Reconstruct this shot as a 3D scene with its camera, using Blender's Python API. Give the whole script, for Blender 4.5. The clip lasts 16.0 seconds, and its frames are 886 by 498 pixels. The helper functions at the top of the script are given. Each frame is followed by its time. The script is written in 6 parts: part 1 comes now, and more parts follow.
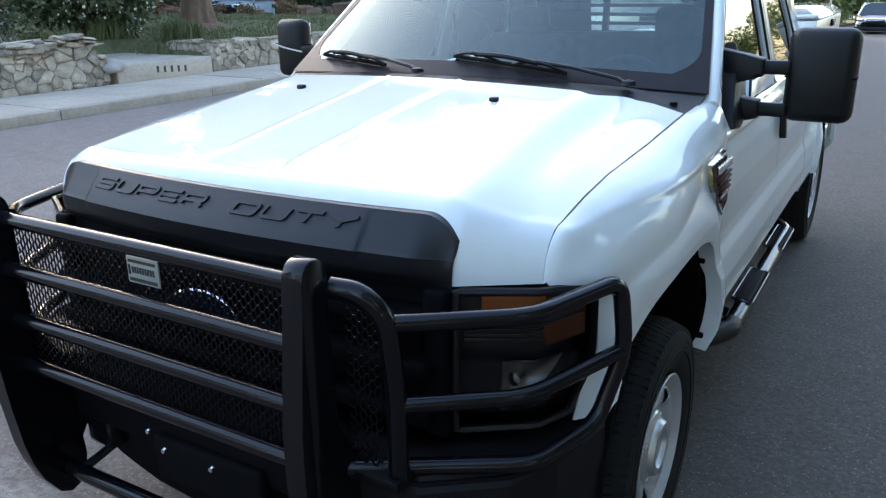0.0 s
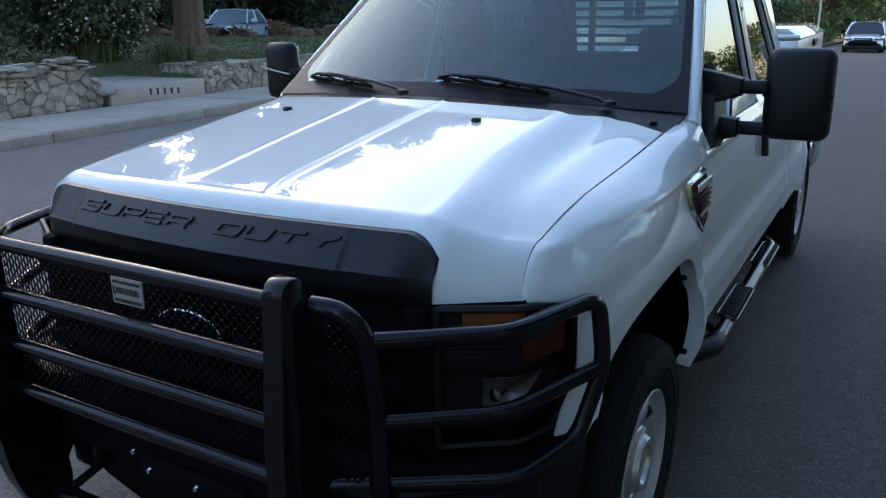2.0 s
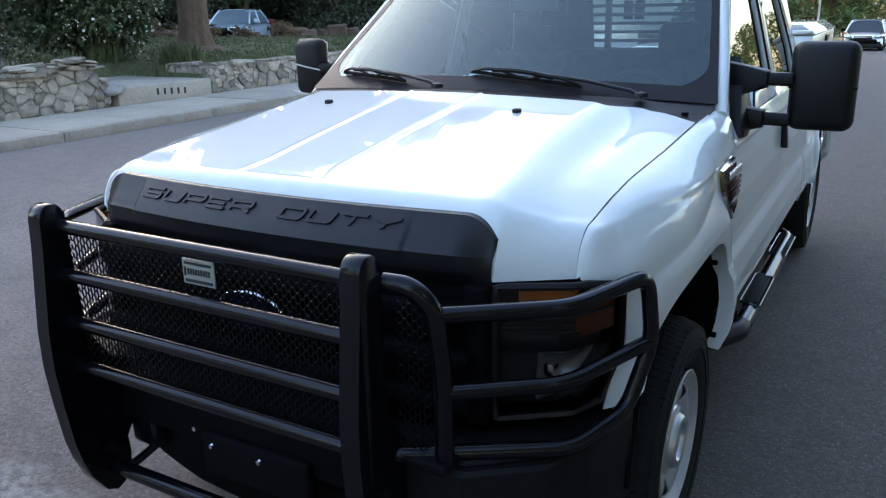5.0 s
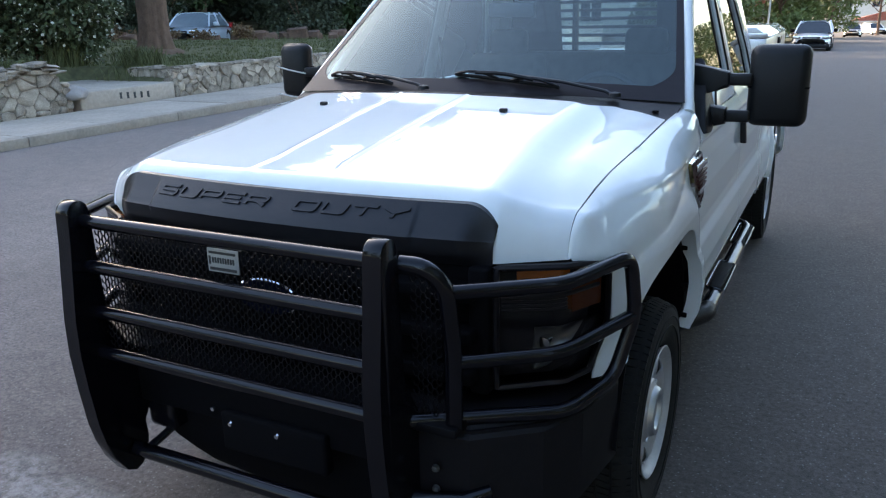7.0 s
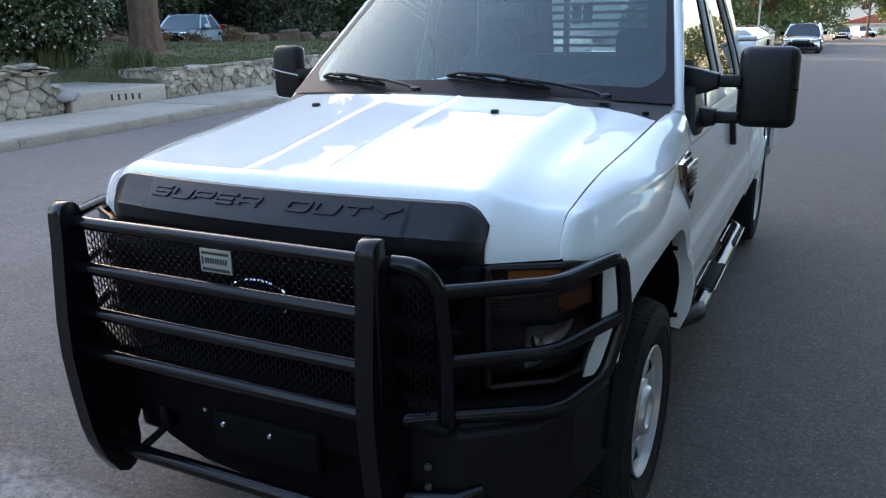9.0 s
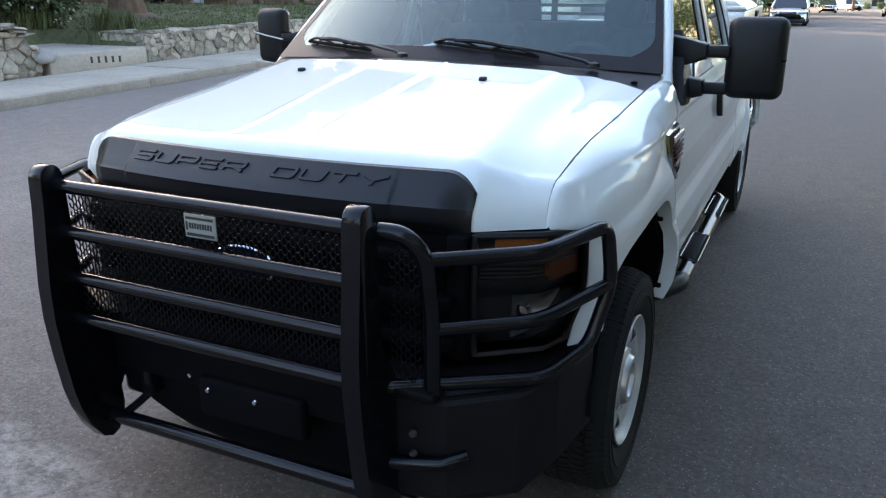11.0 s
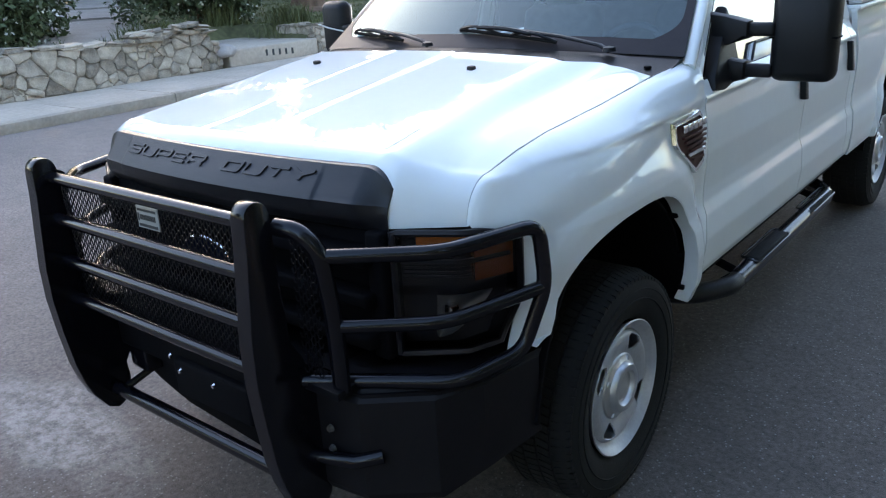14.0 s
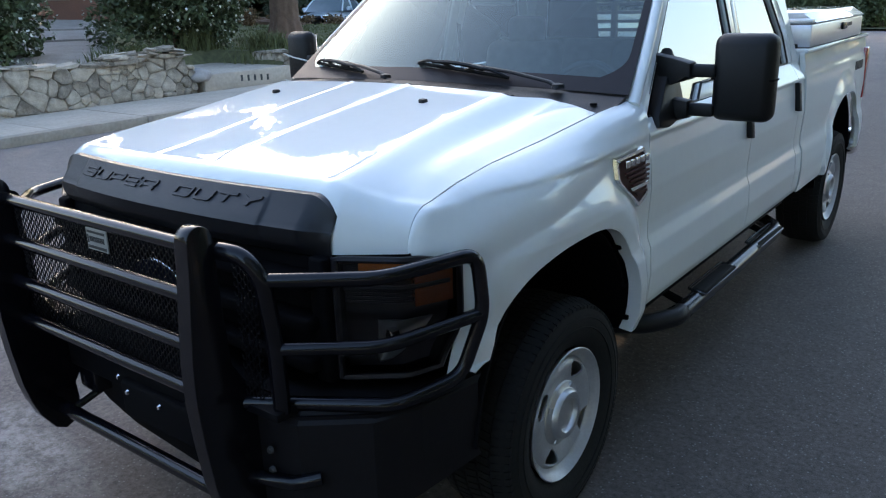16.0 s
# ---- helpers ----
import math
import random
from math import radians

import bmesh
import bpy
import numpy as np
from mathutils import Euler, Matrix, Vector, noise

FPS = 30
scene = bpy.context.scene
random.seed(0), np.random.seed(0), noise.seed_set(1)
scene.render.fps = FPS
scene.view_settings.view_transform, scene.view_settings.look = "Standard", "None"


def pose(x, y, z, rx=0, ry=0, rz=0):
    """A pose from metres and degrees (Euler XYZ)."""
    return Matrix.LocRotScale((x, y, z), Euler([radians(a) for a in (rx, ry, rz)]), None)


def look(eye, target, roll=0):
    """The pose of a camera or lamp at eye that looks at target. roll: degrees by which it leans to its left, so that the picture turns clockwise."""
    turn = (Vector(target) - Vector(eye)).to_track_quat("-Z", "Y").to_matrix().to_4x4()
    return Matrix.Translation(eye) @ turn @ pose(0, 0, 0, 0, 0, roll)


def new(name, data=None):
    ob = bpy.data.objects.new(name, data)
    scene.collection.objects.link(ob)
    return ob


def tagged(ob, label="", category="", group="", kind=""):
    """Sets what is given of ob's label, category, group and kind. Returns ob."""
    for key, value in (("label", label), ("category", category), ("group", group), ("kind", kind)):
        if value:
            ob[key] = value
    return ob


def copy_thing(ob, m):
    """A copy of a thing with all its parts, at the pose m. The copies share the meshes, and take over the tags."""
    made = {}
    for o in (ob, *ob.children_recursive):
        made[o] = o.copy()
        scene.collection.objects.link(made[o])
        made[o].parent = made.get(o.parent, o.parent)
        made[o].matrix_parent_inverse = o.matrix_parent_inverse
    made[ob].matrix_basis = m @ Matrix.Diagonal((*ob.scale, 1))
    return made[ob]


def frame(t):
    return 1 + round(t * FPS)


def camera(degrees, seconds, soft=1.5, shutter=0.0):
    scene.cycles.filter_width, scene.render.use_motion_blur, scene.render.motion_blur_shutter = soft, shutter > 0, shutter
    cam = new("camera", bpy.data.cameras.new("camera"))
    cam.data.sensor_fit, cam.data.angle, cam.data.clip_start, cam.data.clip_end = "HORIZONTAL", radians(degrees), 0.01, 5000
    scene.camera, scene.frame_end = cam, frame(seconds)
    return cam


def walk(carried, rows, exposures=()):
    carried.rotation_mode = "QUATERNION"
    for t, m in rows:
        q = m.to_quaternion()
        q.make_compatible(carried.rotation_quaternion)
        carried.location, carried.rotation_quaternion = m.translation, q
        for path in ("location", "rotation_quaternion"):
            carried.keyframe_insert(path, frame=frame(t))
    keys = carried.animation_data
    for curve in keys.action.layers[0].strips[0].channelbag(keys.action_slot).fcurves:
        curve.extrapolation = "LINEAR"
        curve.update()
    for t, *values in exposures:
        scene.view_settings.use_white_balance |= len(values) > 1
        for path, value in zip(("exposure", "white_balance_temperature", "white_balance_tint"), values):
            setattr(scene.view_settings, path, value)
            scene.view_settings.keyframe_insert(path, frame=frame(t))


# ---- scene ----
cam = camera(58.6, 16.0, 1.2)
PATH = [
    (0, (1.514, -2.221, 1.812), (0.546, -0.589, 1.181), -0.7),
    (0.5, (1.536, -2.223, 1.823), (0.642, -0.54, 1.213), 0.0),
    (1, (1.539, -2.228, 1.831), (0.612, -0.546, 1.275), -0.3),
    (1.5, (1.558, -2.234, 1.83), (0.599, -0.562, 1.297), -0.6),
    (2, (1.557, -2.228, 1.818), (0.594, -0.576, 1.234), -1.0),
    (2.5, (1.546, -2.224, 1.818), (0.581, -0.592, 1.183), -1.1),
    (3, (1.545, -2.22, 1.815), (0.58, -0.59, 1.173), -1.3),
    (3.5, (1.554, -2.209, 1.822), (0.622, -0.546, 1.219), -1.0),
    (4, (1.553, -2.225, 1.815), (0.588, -0.58, 1.211), -1.4),
    (4.5, (1.535, -2.257, 1.803), (0.513, -0.676, 1.127), -1.4),
    (5, (1.486, -2.392, 1.805), (0.525, -0.738, 1.221), -1.2),
    (5.2, (1.476, -2.44, 1.798), (0.565, -0.75, 1.237), -1.7),
    (7.5, (1.493, -2.634, 1.831), (0.629, -0.928, 1.246), -1.4),
    (8, (1.498, -2.622, 1.827), (0.654, -0.905, 1.245), -1.6),
    (8.5, (1.497, -2.633, 1.828), (0.645, -0.917, 1.253), -1.5),
    (10.8, (1.479, -2.649, 1.806), (0.606, -0.956, 1.198), -0.7),
    (11, (1.483, -2.64, 1.82), (0.671, -0.932, 1.168), -0.3),
    (11.5, (1.551, -2.623, 1.817), (0.6, -0.994, 1.154), -1.3),
    (12, (1.738, -2.532, 1.814), (0.766, -0.922, 1.132), 0.6),
    (12.5, (1.824, -2.41, 1.805), (0.777, -0.867, 1.082), -1.5),
    (13, (1.808, -2.25, 1.803), (0.802, -0.682, 1.076), -2.0),
    (13.5, (1.883, -2.216, 1.814), (0.722, -0.721, 1.168), -3.6),
    (14, (2.055, -2.214, 1.814), (0.85, -0.767, 1.139), -3.6),
    (14.5, (2.15, -2.22, 1.836), (0.925, -0.738, 1.288), -3.8),
    (15, (2.169, -2.206, 1.823), (0.949, -0.743, 1.214), -3.7),
    (15.3, (2.19, -2.196, 1.824), (0.976, -0.737, 1.195), -3.1),
    (15.5, (2.175, -2.192, 1.819), (0.977, -0.724, 1.177), -2.6),
    (16, (2.168, -2.207, 1.829), (1.001, -0.702, 1.219), -1.9),
]
walk(cam, [(t, look(eye, target, roll)) for t, eye, target, roll in PATH], [(0, 3.03, 7500, 12), (0.5, 2.63, 7100, 13), (1.5, 2.03, 6700, 12), (4, 2.47, 7200, 13), (5, 2.71, 7300, 13), (8, 2.69, 7400, 14), (11, 2.98, 7900, 14), (12.5, 3.42, 8200, 15), (14.5, 2.79, 7300, 14), (16, 2.60, 7250, 13)])

# ---------------- world, sun ----------------
SUN_EL, SUN_AZ = 17.0, 147.0      # degrees; azimuth from +x towards +y: low behind the yard's trees
world = bpy.data.worlds.new("world")
scene.world = world
world.use_nodes = True
wn = world.node_tree
sky = wn.nodes.new("ShaderNodeTexSky")
sky.sky_type, sky.sun_disc = "NISHITA", False
sky.sun_elevation, sky.sun_rotation = radians(SUN_EL), radians(90 - SUN_AZ)
sky.dust_density, sky.ozone_density, sky.air_density = 2.0, 3.0, 1.0
wn.links.new(sky.outputs["Color"], wn.nodes["Background"].inputs["Color"])
wn.nodes["Background"].inputs["Strength"].default_value = 0.15
sun = new("sun", bpy.data.lights.new("sun", "SUN"))
sun.data.energy, sun.data.angle, sun.data.color = 2.0, radians(0.8), (1.0, 0.80, 0.58)
sd = Vector((math.cos(radians(SUN_AZ)) * math.cos(radians(SUN_EL)), math.sin(radians(SUN_AZ)) * math.cos(radians(SUN_EL)), math.sin(radians(SUN_EL))))
sun.matrix_world = look(sd * 60, (0, 0, 0))


# ---------------- materials ----------------
def mat(name, base, rough=0.6, metal=0.0, vary=0.15, scale=8.0, bump=0.0, bscale=120.0, coat=0.0, tint=None, obj=0.0, spec=0.5):
    """A surface with colour variation at two scales, roughness variation and fine relief."""
    m = bpy.data.materials.new(name)
    m.use_nodes = True
    n, l = m.node_tree.nodes, m.node_tree.links
    p = n["Principled BSDF"]
    p.inputs["Metallic"].default_value = metal
    p.inputs["Coat Weight"].default_value = coat
    p.inputs["Coat Roughness"].default_value = 0.02
    p.inputs["Specular IOR Level"].default_value = spec
    co = n.new("ShaderNodeTexCoord")
    a = n.new("ShaderNodeTexNoise")
    a.inputs["Scale"].default_value, a.inputs["Detail"].default_value = scale, 6
    b = n.new("ShaderNodeTexNoise")
    b.inputs["Scale"].default_value, b.inputs["Detail"].default_value = scale * 9, 4
    for x in (a, b):
        l.new(co.outputs["Object"], x.inputs["Vector"])
    add = n.new("ShaderNodeMath")
    add.operation = "ADD"
    l.new(a.outputs["Fac"], add.inputs[0])
    l.new(b.outputs["Fac"], add.inputs[1])
    last = add
    if obj:
        oi = n.new("ShaderNodeObjectInfo")
        k = n.new("ShaderNodeMath")
        k.operation, k.inputs[1].default_value, k.inputs[2].default_value = "MULTIPLY_ADD", obj, -obj / 2
        l.new(oi.outputs["Random"], k.inputs[0])
        s = n.new("ShaderNodeMath")
        s.operation = "ADD"
        l.new(add.outputs[0], s.inputs[0])
        l.new(k.outputs[0], s.inputs[1])
        last = s
    r = n.new("ShaderNodeMapRange")
    r.inputs["From Min"].default_value, r.inputs["From Max"].default_value = 0.6, 1.4
    l.new(last.outputs[0], r.inputs["Value"])
    mix = n.new("ShaderNodeMix")
    mix.data_type = "RGBA"
    t = tint or base
    mix.inputs["A"].default_value = (*[c * (1 - vary) for c in base], 1)
    mix.inputs["B"].default_value = (*[min(1, c * (1 + vary)) for c in t], 1)
    l.new(r.outputs["Result"], mix.inputs["Factor"])
    l.new(mix.outputs["Result"], p.inputs["Base Color"])
    rr = n.new("ShaderNodeMapRange")
    rr.inputs["To Min"].default_value, rr.inputs["To Max"].default_value = max(0.02, rough * 0.88), min(1, rough * 1.12)
    l.new(a.outputs["Fac"], rr.inputs["Value"])
    l.new(rr.outputs["Result"], p.inputs["Roughness"])
    if bump:
        c = n.new("ShaderNodeTexNoise")
        c.inputs["Scale"].default_value, c.inputs["Detail"].default_value = bscale, 3
        l.new(co.outputs["Object"], c.inputs["Vector"])
        bp = n.new("ShaderNodeBump")
        bp.inputs["Strength"].default_value, bp.inputs["Distance"].default_value = min(1, bump), 0.004
        l.new(c.outputs["Fac"], bp.inputs["Height"])
        l.new(bp.outputs["Normal"], p.inputs["Normal"])
    return m


def glass_mat(name, tint, ior=1.5, sheen=(1, 1, 1)):
    m = bpy.data.materials.new(name)
    m.use_nodes = True
    n, l = m.node_tree.nodes, m.node_tree.links
    n.remove(n["Principled BSDF"])
    fr = n.new("ShaderNodeFresnel")
    fr.inputs["IOR"].default_value = ior
    tr = n.new("ShaderNodeBsdfTransparent")
    tr.inputs["Color"].default_value = (*tint, 1)
    gl = n.new("ShaderNodeBsdfGlossy")
    gl.inputs["Roughness"].default_value = 0.01
    gl.inputs["Color"].default_value = (*sheen, 1)
    mx = n.new("ShaderNodeMixShader")
    l.new(fr.outputs[0], mx.inputs[0])
    l.new(tr.outputs[0], mx.inputs[1])
    l.new(gl.outputs[0], mx.inputs[2])
    l.new(mx.outputs[0], n["Material Output"].inputs["Surface"])
    return m


def asphalt_mat():
    m = mat("asphalt", (0.120, 0.096, 0.081), 0.85, vary=0.22, scale=0.7, bump=0.9, bscale=160)
    n, l = m.node_tree.nodes, m.node_tree.links
    p = n["Principled BSDF"]
    mix0 = [x for x in n if x.type == "MIX"][0]
    co = [x for x in n if x.type == "TEX_COORD"][0]
    vo = n.new("ShaderNodeTexVoronoi")
    vo.inputs["Scale"].default_value = 62
    l.new(co.outputs["Object"], vo.inputs["Vector"])
    ra = n.new("ShaderNodeMapRange")
    ra.inputs["From Min"].default_value, ra.inputs["From Max"].default_value = 0.30, 0.16
    l.new(vo.outputs["Distance"], ra.inputs["Value"])
    wn2 = n.new("ShaderNodeTexWhiteNoise")
    l.new(vo.outputs["Color"], wn2.inputs["Vector"])
    th = n.new("ShaderNodeMath")
    th.operation, th.inputs[1].default_value = "GREATER_THAN", 0.70
    l.new(wn2.outputs["Value"], th.inputs[0])
    mu = n.new("ShaderNodeMath")
    mu.operation = "MULTIPLY"
    l.new(ra.outputs["Result"], mu.inputs[0])
    l.new(th.outputs[0], mu.inputs[1])
    m1 = n.new("ShaderNodeMix")
    m1.data_type = "RGBA"
    m1.inputs["B"].default_value = (0.215, 0.20, 0.185, 1)
    l.new(mu.outputs[0], m1.inputs["Factor"])
    # dark pits between the stones of the surface
    pit = n.new("ShaderNodeTexNoise")
    pit.inputs["Scale"].default_value, pit.inputs["Detail"].default_value, pit.inputs["Roughness"].default_value = 38, 6, 0.85
    l.new(co.outputs["Object"], pit.inputs["Vector"])
    pr = n.new("ShaderNodeMapRange")
    pr.inputs["From Min"].default_value, pr.inputs["From Max"].default_value = 0.34, 0.66
    pr.inputs["To Min"].default_value, pr.inputs["To Max"].default_value = 0.42, 1.6
    l.new(pit.outputs["Fac"], pr.inputs["Value"])
    # paler towards the kerb: the left side's stronger light put into the colour
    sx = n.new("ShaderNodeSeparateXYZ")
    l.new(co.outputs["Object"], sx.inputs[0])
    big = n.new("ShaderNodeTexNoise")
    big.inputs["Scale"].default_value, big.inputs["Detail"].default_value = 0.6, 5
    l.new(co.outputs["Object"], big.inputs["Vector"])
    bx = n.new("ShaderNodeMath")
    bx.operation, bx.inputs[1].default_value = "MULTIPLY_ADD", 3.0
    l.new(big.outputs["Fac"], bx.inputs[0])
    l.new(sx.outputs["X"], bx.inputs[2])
    side_light = n.new("ShaderNodeMapRange")
    side_light.inputs["From Min"].default_value, side_light.inputs["From Max"].default_value = 1.2, -3.4
    side_light.inputs["To Min"].default_value, side_light.inputs["To Max"].default_value = 0.72, 1.7
    l.new(bx.outputs[0], side_light.inputs["Value"])
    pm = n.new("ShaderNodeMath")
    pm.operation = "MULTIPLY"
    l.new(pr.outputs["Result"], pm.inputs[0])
    l.new(side_light.outputs["Result"], pm.inputs[1])
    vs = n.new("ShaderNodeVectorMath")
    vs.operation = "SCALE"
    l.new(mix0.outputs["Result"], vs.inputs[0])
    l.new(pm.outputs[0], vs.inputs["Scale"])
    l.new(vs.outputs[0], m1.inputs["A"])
    # chalky spill that runs across the road beside the front bumper
    mp = n.new("ShaderNodeMapping")
    mp.inputs["Location"].default_value = (1.28, 0.98, 0)
    l.new(co.outputs["Object"], mp.inputs["Vector"])
    sc = n.new("ShaderNodeMapping")
    sc.inputs["Rotation"].default_value, sc.inputs["Scale"].default_value = (0, 0, radians(-35)), (0.85, 2.7, 0)
    l.new(mp.outputs[0], sc.inputs["Vector"])
    no = n.new("ShaderNodeTexNoise")
    no.inputs["Scale"].default_value, no.inputs["Detail"].default_value, no.inputs["Roughness"].default_value = 3.2, 8, 0.7
    l.new(co.outputs["Object"], no.inputs["Vector"])
    ln = n.new("ShaderNodeVectorMath")
    ln.operation = "LENGTH"
    l.new(sc.outputs[0], ln.inputs[0])
    su = n.new("ShaderNodeMath")
    su.operation = "ADD"
    l.new(ln.outputs["Value"], su.inputs[0])
    l.new(no.outputs["Fac"], su.inputs[1])
    rb = n.new("ShaderNodeMapRange")
    rb.inputs["From Min"].default_value, rb.inputs["From Max"].default_value = 1.24, 0.86
    rb.inputs["To Max"].default_value = 0.55
    l.new(su.outputs[0], rb.inputs["Value"])
    m2 = n.new("ShaderNodeMix")
    m2.data_type = "RGBA"
    m2.inputs["B"].default_value = (0.37, 0.345, 0.315, 1)
    rf = n.new("ShaderNodeMath")
    rf.operation = "MULTIPLY"
    rf.use_clamp = True
    l.new(rb.outputs["Result"], rf.inputs[0])
    pa = n.new("ShaderNodeTexNoise")
    pa.inputs["Scale"].default_value, pa.inputs["Detail"].default_value, pa.inputs["Roughness"].default_value = 9.0, 10, 0.85
    l.new(co.outputs["Object"], pa.inputs["Vector"])
    pc = n.new("ShaderNodeMapRange")
    pc.inputs["From Min"].default_value, pc.inputs["From Max"].default_value = 0.44, 0.57
    pc.inputs["To Min"].default_value, pc.inputs["To Max"].default_value = 0.12, 1.1
    l.new(pa.outputs["Fac"], pc.inputs["Value"])
    l.new(pc.outputs["Result"], rf.inputs[1])
    l.new(rf.outputs[0], m2.inputs["Factor"])
    l.new(m1.outputs["Result"], m2.inputs["A"])
    l.new(m2.outputs["Result"], p.inputs["Base Color"])
    return m


WHITE = mat("white_paint", (0.785, 0.81, 0.79), 0.7, vary=0.02, scale=3, coat=1.0, spec=0.1)
BLACK = mat("black_powder_coat", (0.0045, 0.0042, 0.006), 0.16, vary=0.3, scale=6, bump=0.03, bscale=260, spec=0.34)
MESH = mat("mesh_coating", (0.0042, 0.0038, 0.0049), 0.5, vary=0.3, scale=6, spec=0.15)
PLASTIC = mat("black_plastic", (0.007, 0.007, 0.0075), 0.45, vary=0.25, scale=9, bump=0.25, bscale=400, spec=0.28)
PROTECT = mat("protector_plastic", (0.011, 0.0107, 0.0125), 0.36, vary=0.2, scale=9, bump=0.2, bscale=500, spec=0.34)
BUMPER = mat("bumper_coating", (0.0072, 0.0062, 0.0072), 0.55, vary=0.3, scale=6, bump=0.1, bscale=300, spec=0.2)
DARK = mat("underbody_black", (0.0036, 0.0033, 0.0041), 0.8, vary=0.3, scale=5, spec=0.07)
RUBBER = mat("tyre_rubber", (0.009, 0.0088, 0.0085), 0.82, vary=0.35, scale=7, bump=0.3, bscale=150, spec=0.25)
STEEL = mat("silver_wheel_paint", (0.41, 0.415, 0.43), 0.40, 0.35, vary=0.12, scale=8, bump=0.1, bscale=300)
CAP = mat("satin_hub_cap", (0.55, 0.55, 0.55), 0.36, 0.8, vary=0.08, scale=8)
CHROME = mat("chrome", (0.75, 0.75, 0.74), 0.08, 1.0, vary=0.04, scale=12)
TUBE = mat("polished_step_tube", (0.02, 0.0205, 0.024), 0.22, 0.35, vary=0.1, scale=10)
DARKSTEEL = mat("dark_bolt_steel", (0.10, 0.10, 0.10), 0.5, 0.6, vary=0.2, scale=20)
REDDARK = mat("vent_insert", (0.055, 0.014, 0.012), 0.55, spec=0.2, vary=0.2, scale=20)
AMBERDARK = mat("dark_amber_lens", (0.16, 0.035, 0.006), 0.15, vary=0.15, scale=30, coat=0.6)
AMBER = mat("amber_lens", (0.60, 0.14, 0.010), 0.15, vary=0.15, scale=30, coat=1.0)
LENS = glass_mat("clear_lens", (0.62, 0.62, 0.62), 1.33)
SCREEN = glass_mat("windscreen_glass", (0.50, 0.65, 0.68), 1.80, (0.86, 1.0, 0.96))
REARGLASS = glass_mat("rear_glass", (0.90, 0.93, 0.92), 1.4)
TINTGLASS = glass_mat("tinted_glass", (0.10, 0.115, 0.115), 1.4)
SIDEGLASS = glass_mat("side_glass", (0.30, 0.34, 0.34), 4.0)
REFLECTOR = mat("lamp_reflector", (0.34, 0.33, 0.32), 0.35, 1.0, vary=0.05, scale=20)
BEZEL = mat("lamp_bezel", (0.020, 0.0165, 0.018), 0.4, spec=0.18, vary=0.2, scale=20)
CLOTH = mat("grey_seat_cloth", (0.17, 0.18, 0.185), 0.9, vary=0.2, scale=20, bump=0.3, bscale=600)
DASH = mat("grey_dashboard", (0.12, 0.13, 0.135), 0.7, vary=0.15, scale=14, bump=0.2, bscale=500)
SHEET = mat("aluminium_box", (0.70, 0.71, 0.72), 0.35, 0.7, vary=0.08, scale=5)
PLATE = mat("grey_name_plate", (0.33, 0.335, 0.31), 0.5, 0.3, vary=0.1, scale=30)
INK = mat("dark_ink", (0.03, 0.03, 0.03), 0.6, vary=0.1, scale=30)
BLUE = mat("blue_badge_enamel", (0.002, 0.004, 0.014), 0.6, vary=0.1, scale=30, spec=0.05)
RED = mat("red_lens", (0.35, 0.01, 0.01), 0.2, vary=0.1, scale=30, coat=1.0)
ROPE = mat("pale_strap", (0.55, 0.54, 0.50), 0.8, vary=0.1, scale=40)
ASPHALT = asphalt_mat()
CONCRETE = mat("old_concrete", (0.43, 0.355, 0.28), 0.88, vary=0.22, scale=1.6, bump=0.5, bscale=90, obj=0.35)
KERB = mat("kerb_concrete", (0.37, 0.302, 0.232), 0.88, vary=0.25, scale=2.2, bump=0.5, bscale=90, obj=0.3)
STONE = mat("field_stone", (0.26, 0.205, 0.150), 0.9, vary=0.45, scale=9, bump=0.9, bscale=45, tint=(0.38, 0.312, 0.238), obj=0.6)
MORTAR = mat("wall_mortar", (0.24, 0.195, 0.148), 0.95, vary=0.25, scale=5, bump=0.8, bscale=70)
# concrete darkened: the shadow on the path is part of this colour
PATHWAY = mat("shade_toned_path_concrete", (0.31, 0.265, 0.225), 0.9, vary=0.3, scale=2.5, bump=0.5, bscale=60)
DIRT = mat("dry_earth", (0.17, 0.13, 0.09), 0.95, vary=0.3, scale=0.5, bump=0.8, bscale=30)
LAWN = mat("lawn_soil", (0.085, 0.085, 0.035), 0.95, vary=0.4, scale=0.8, bump=0.8, bscale=40, tint=(0.13, 0.12, 0.05))
GRASS = mat("grass_blades", (0.10, 0.105, 0.035), 0.7, vary=0.4, scale=1.2, obj=0.4)
LEAF = mat("hedge_leaves", (0.070, 0.090, 0.036), 0.55, vary=0.5, scale=1.5)
# darker copy of the hedge green: shade is put into the colour
LEAFDARK = mat("shade_toned_leaves", (0.042, 0.055, 0.026), 0.6, vary=0.5, scale=1.5)
LEAFDRY = mat("dry_leaves", (0.17, 0.10, 0.045), 0.7, vary=0.5, scale=2.0)
LEAF2 = mat("tree_leaves", (0.06, 0.095, 0.03), 0.6, vary=0.5, scale=0.8)
# leaf green lightened, as though the sun fell on it
LEAF3 = mat("sun_toned_leaves", (0.12, 0.15, 0.04), 0.6, vary=0.4, scale=0.8)
PETAL = mat("white_petals", (0.60, 0.57, 0.47), 0.6, vary=0.1, scale=10)
BARK = mat("tree_bark", (0.17, 0.10, 0.065), 0.95, vary=0.45, scale=6, bump=1.0, bscale=25)
BRICK = mat("red_brown_wall", (0.16, 0.07, 0.045), 0.9, vary=0.25, scale=3, bump=0.5, bscale=40)
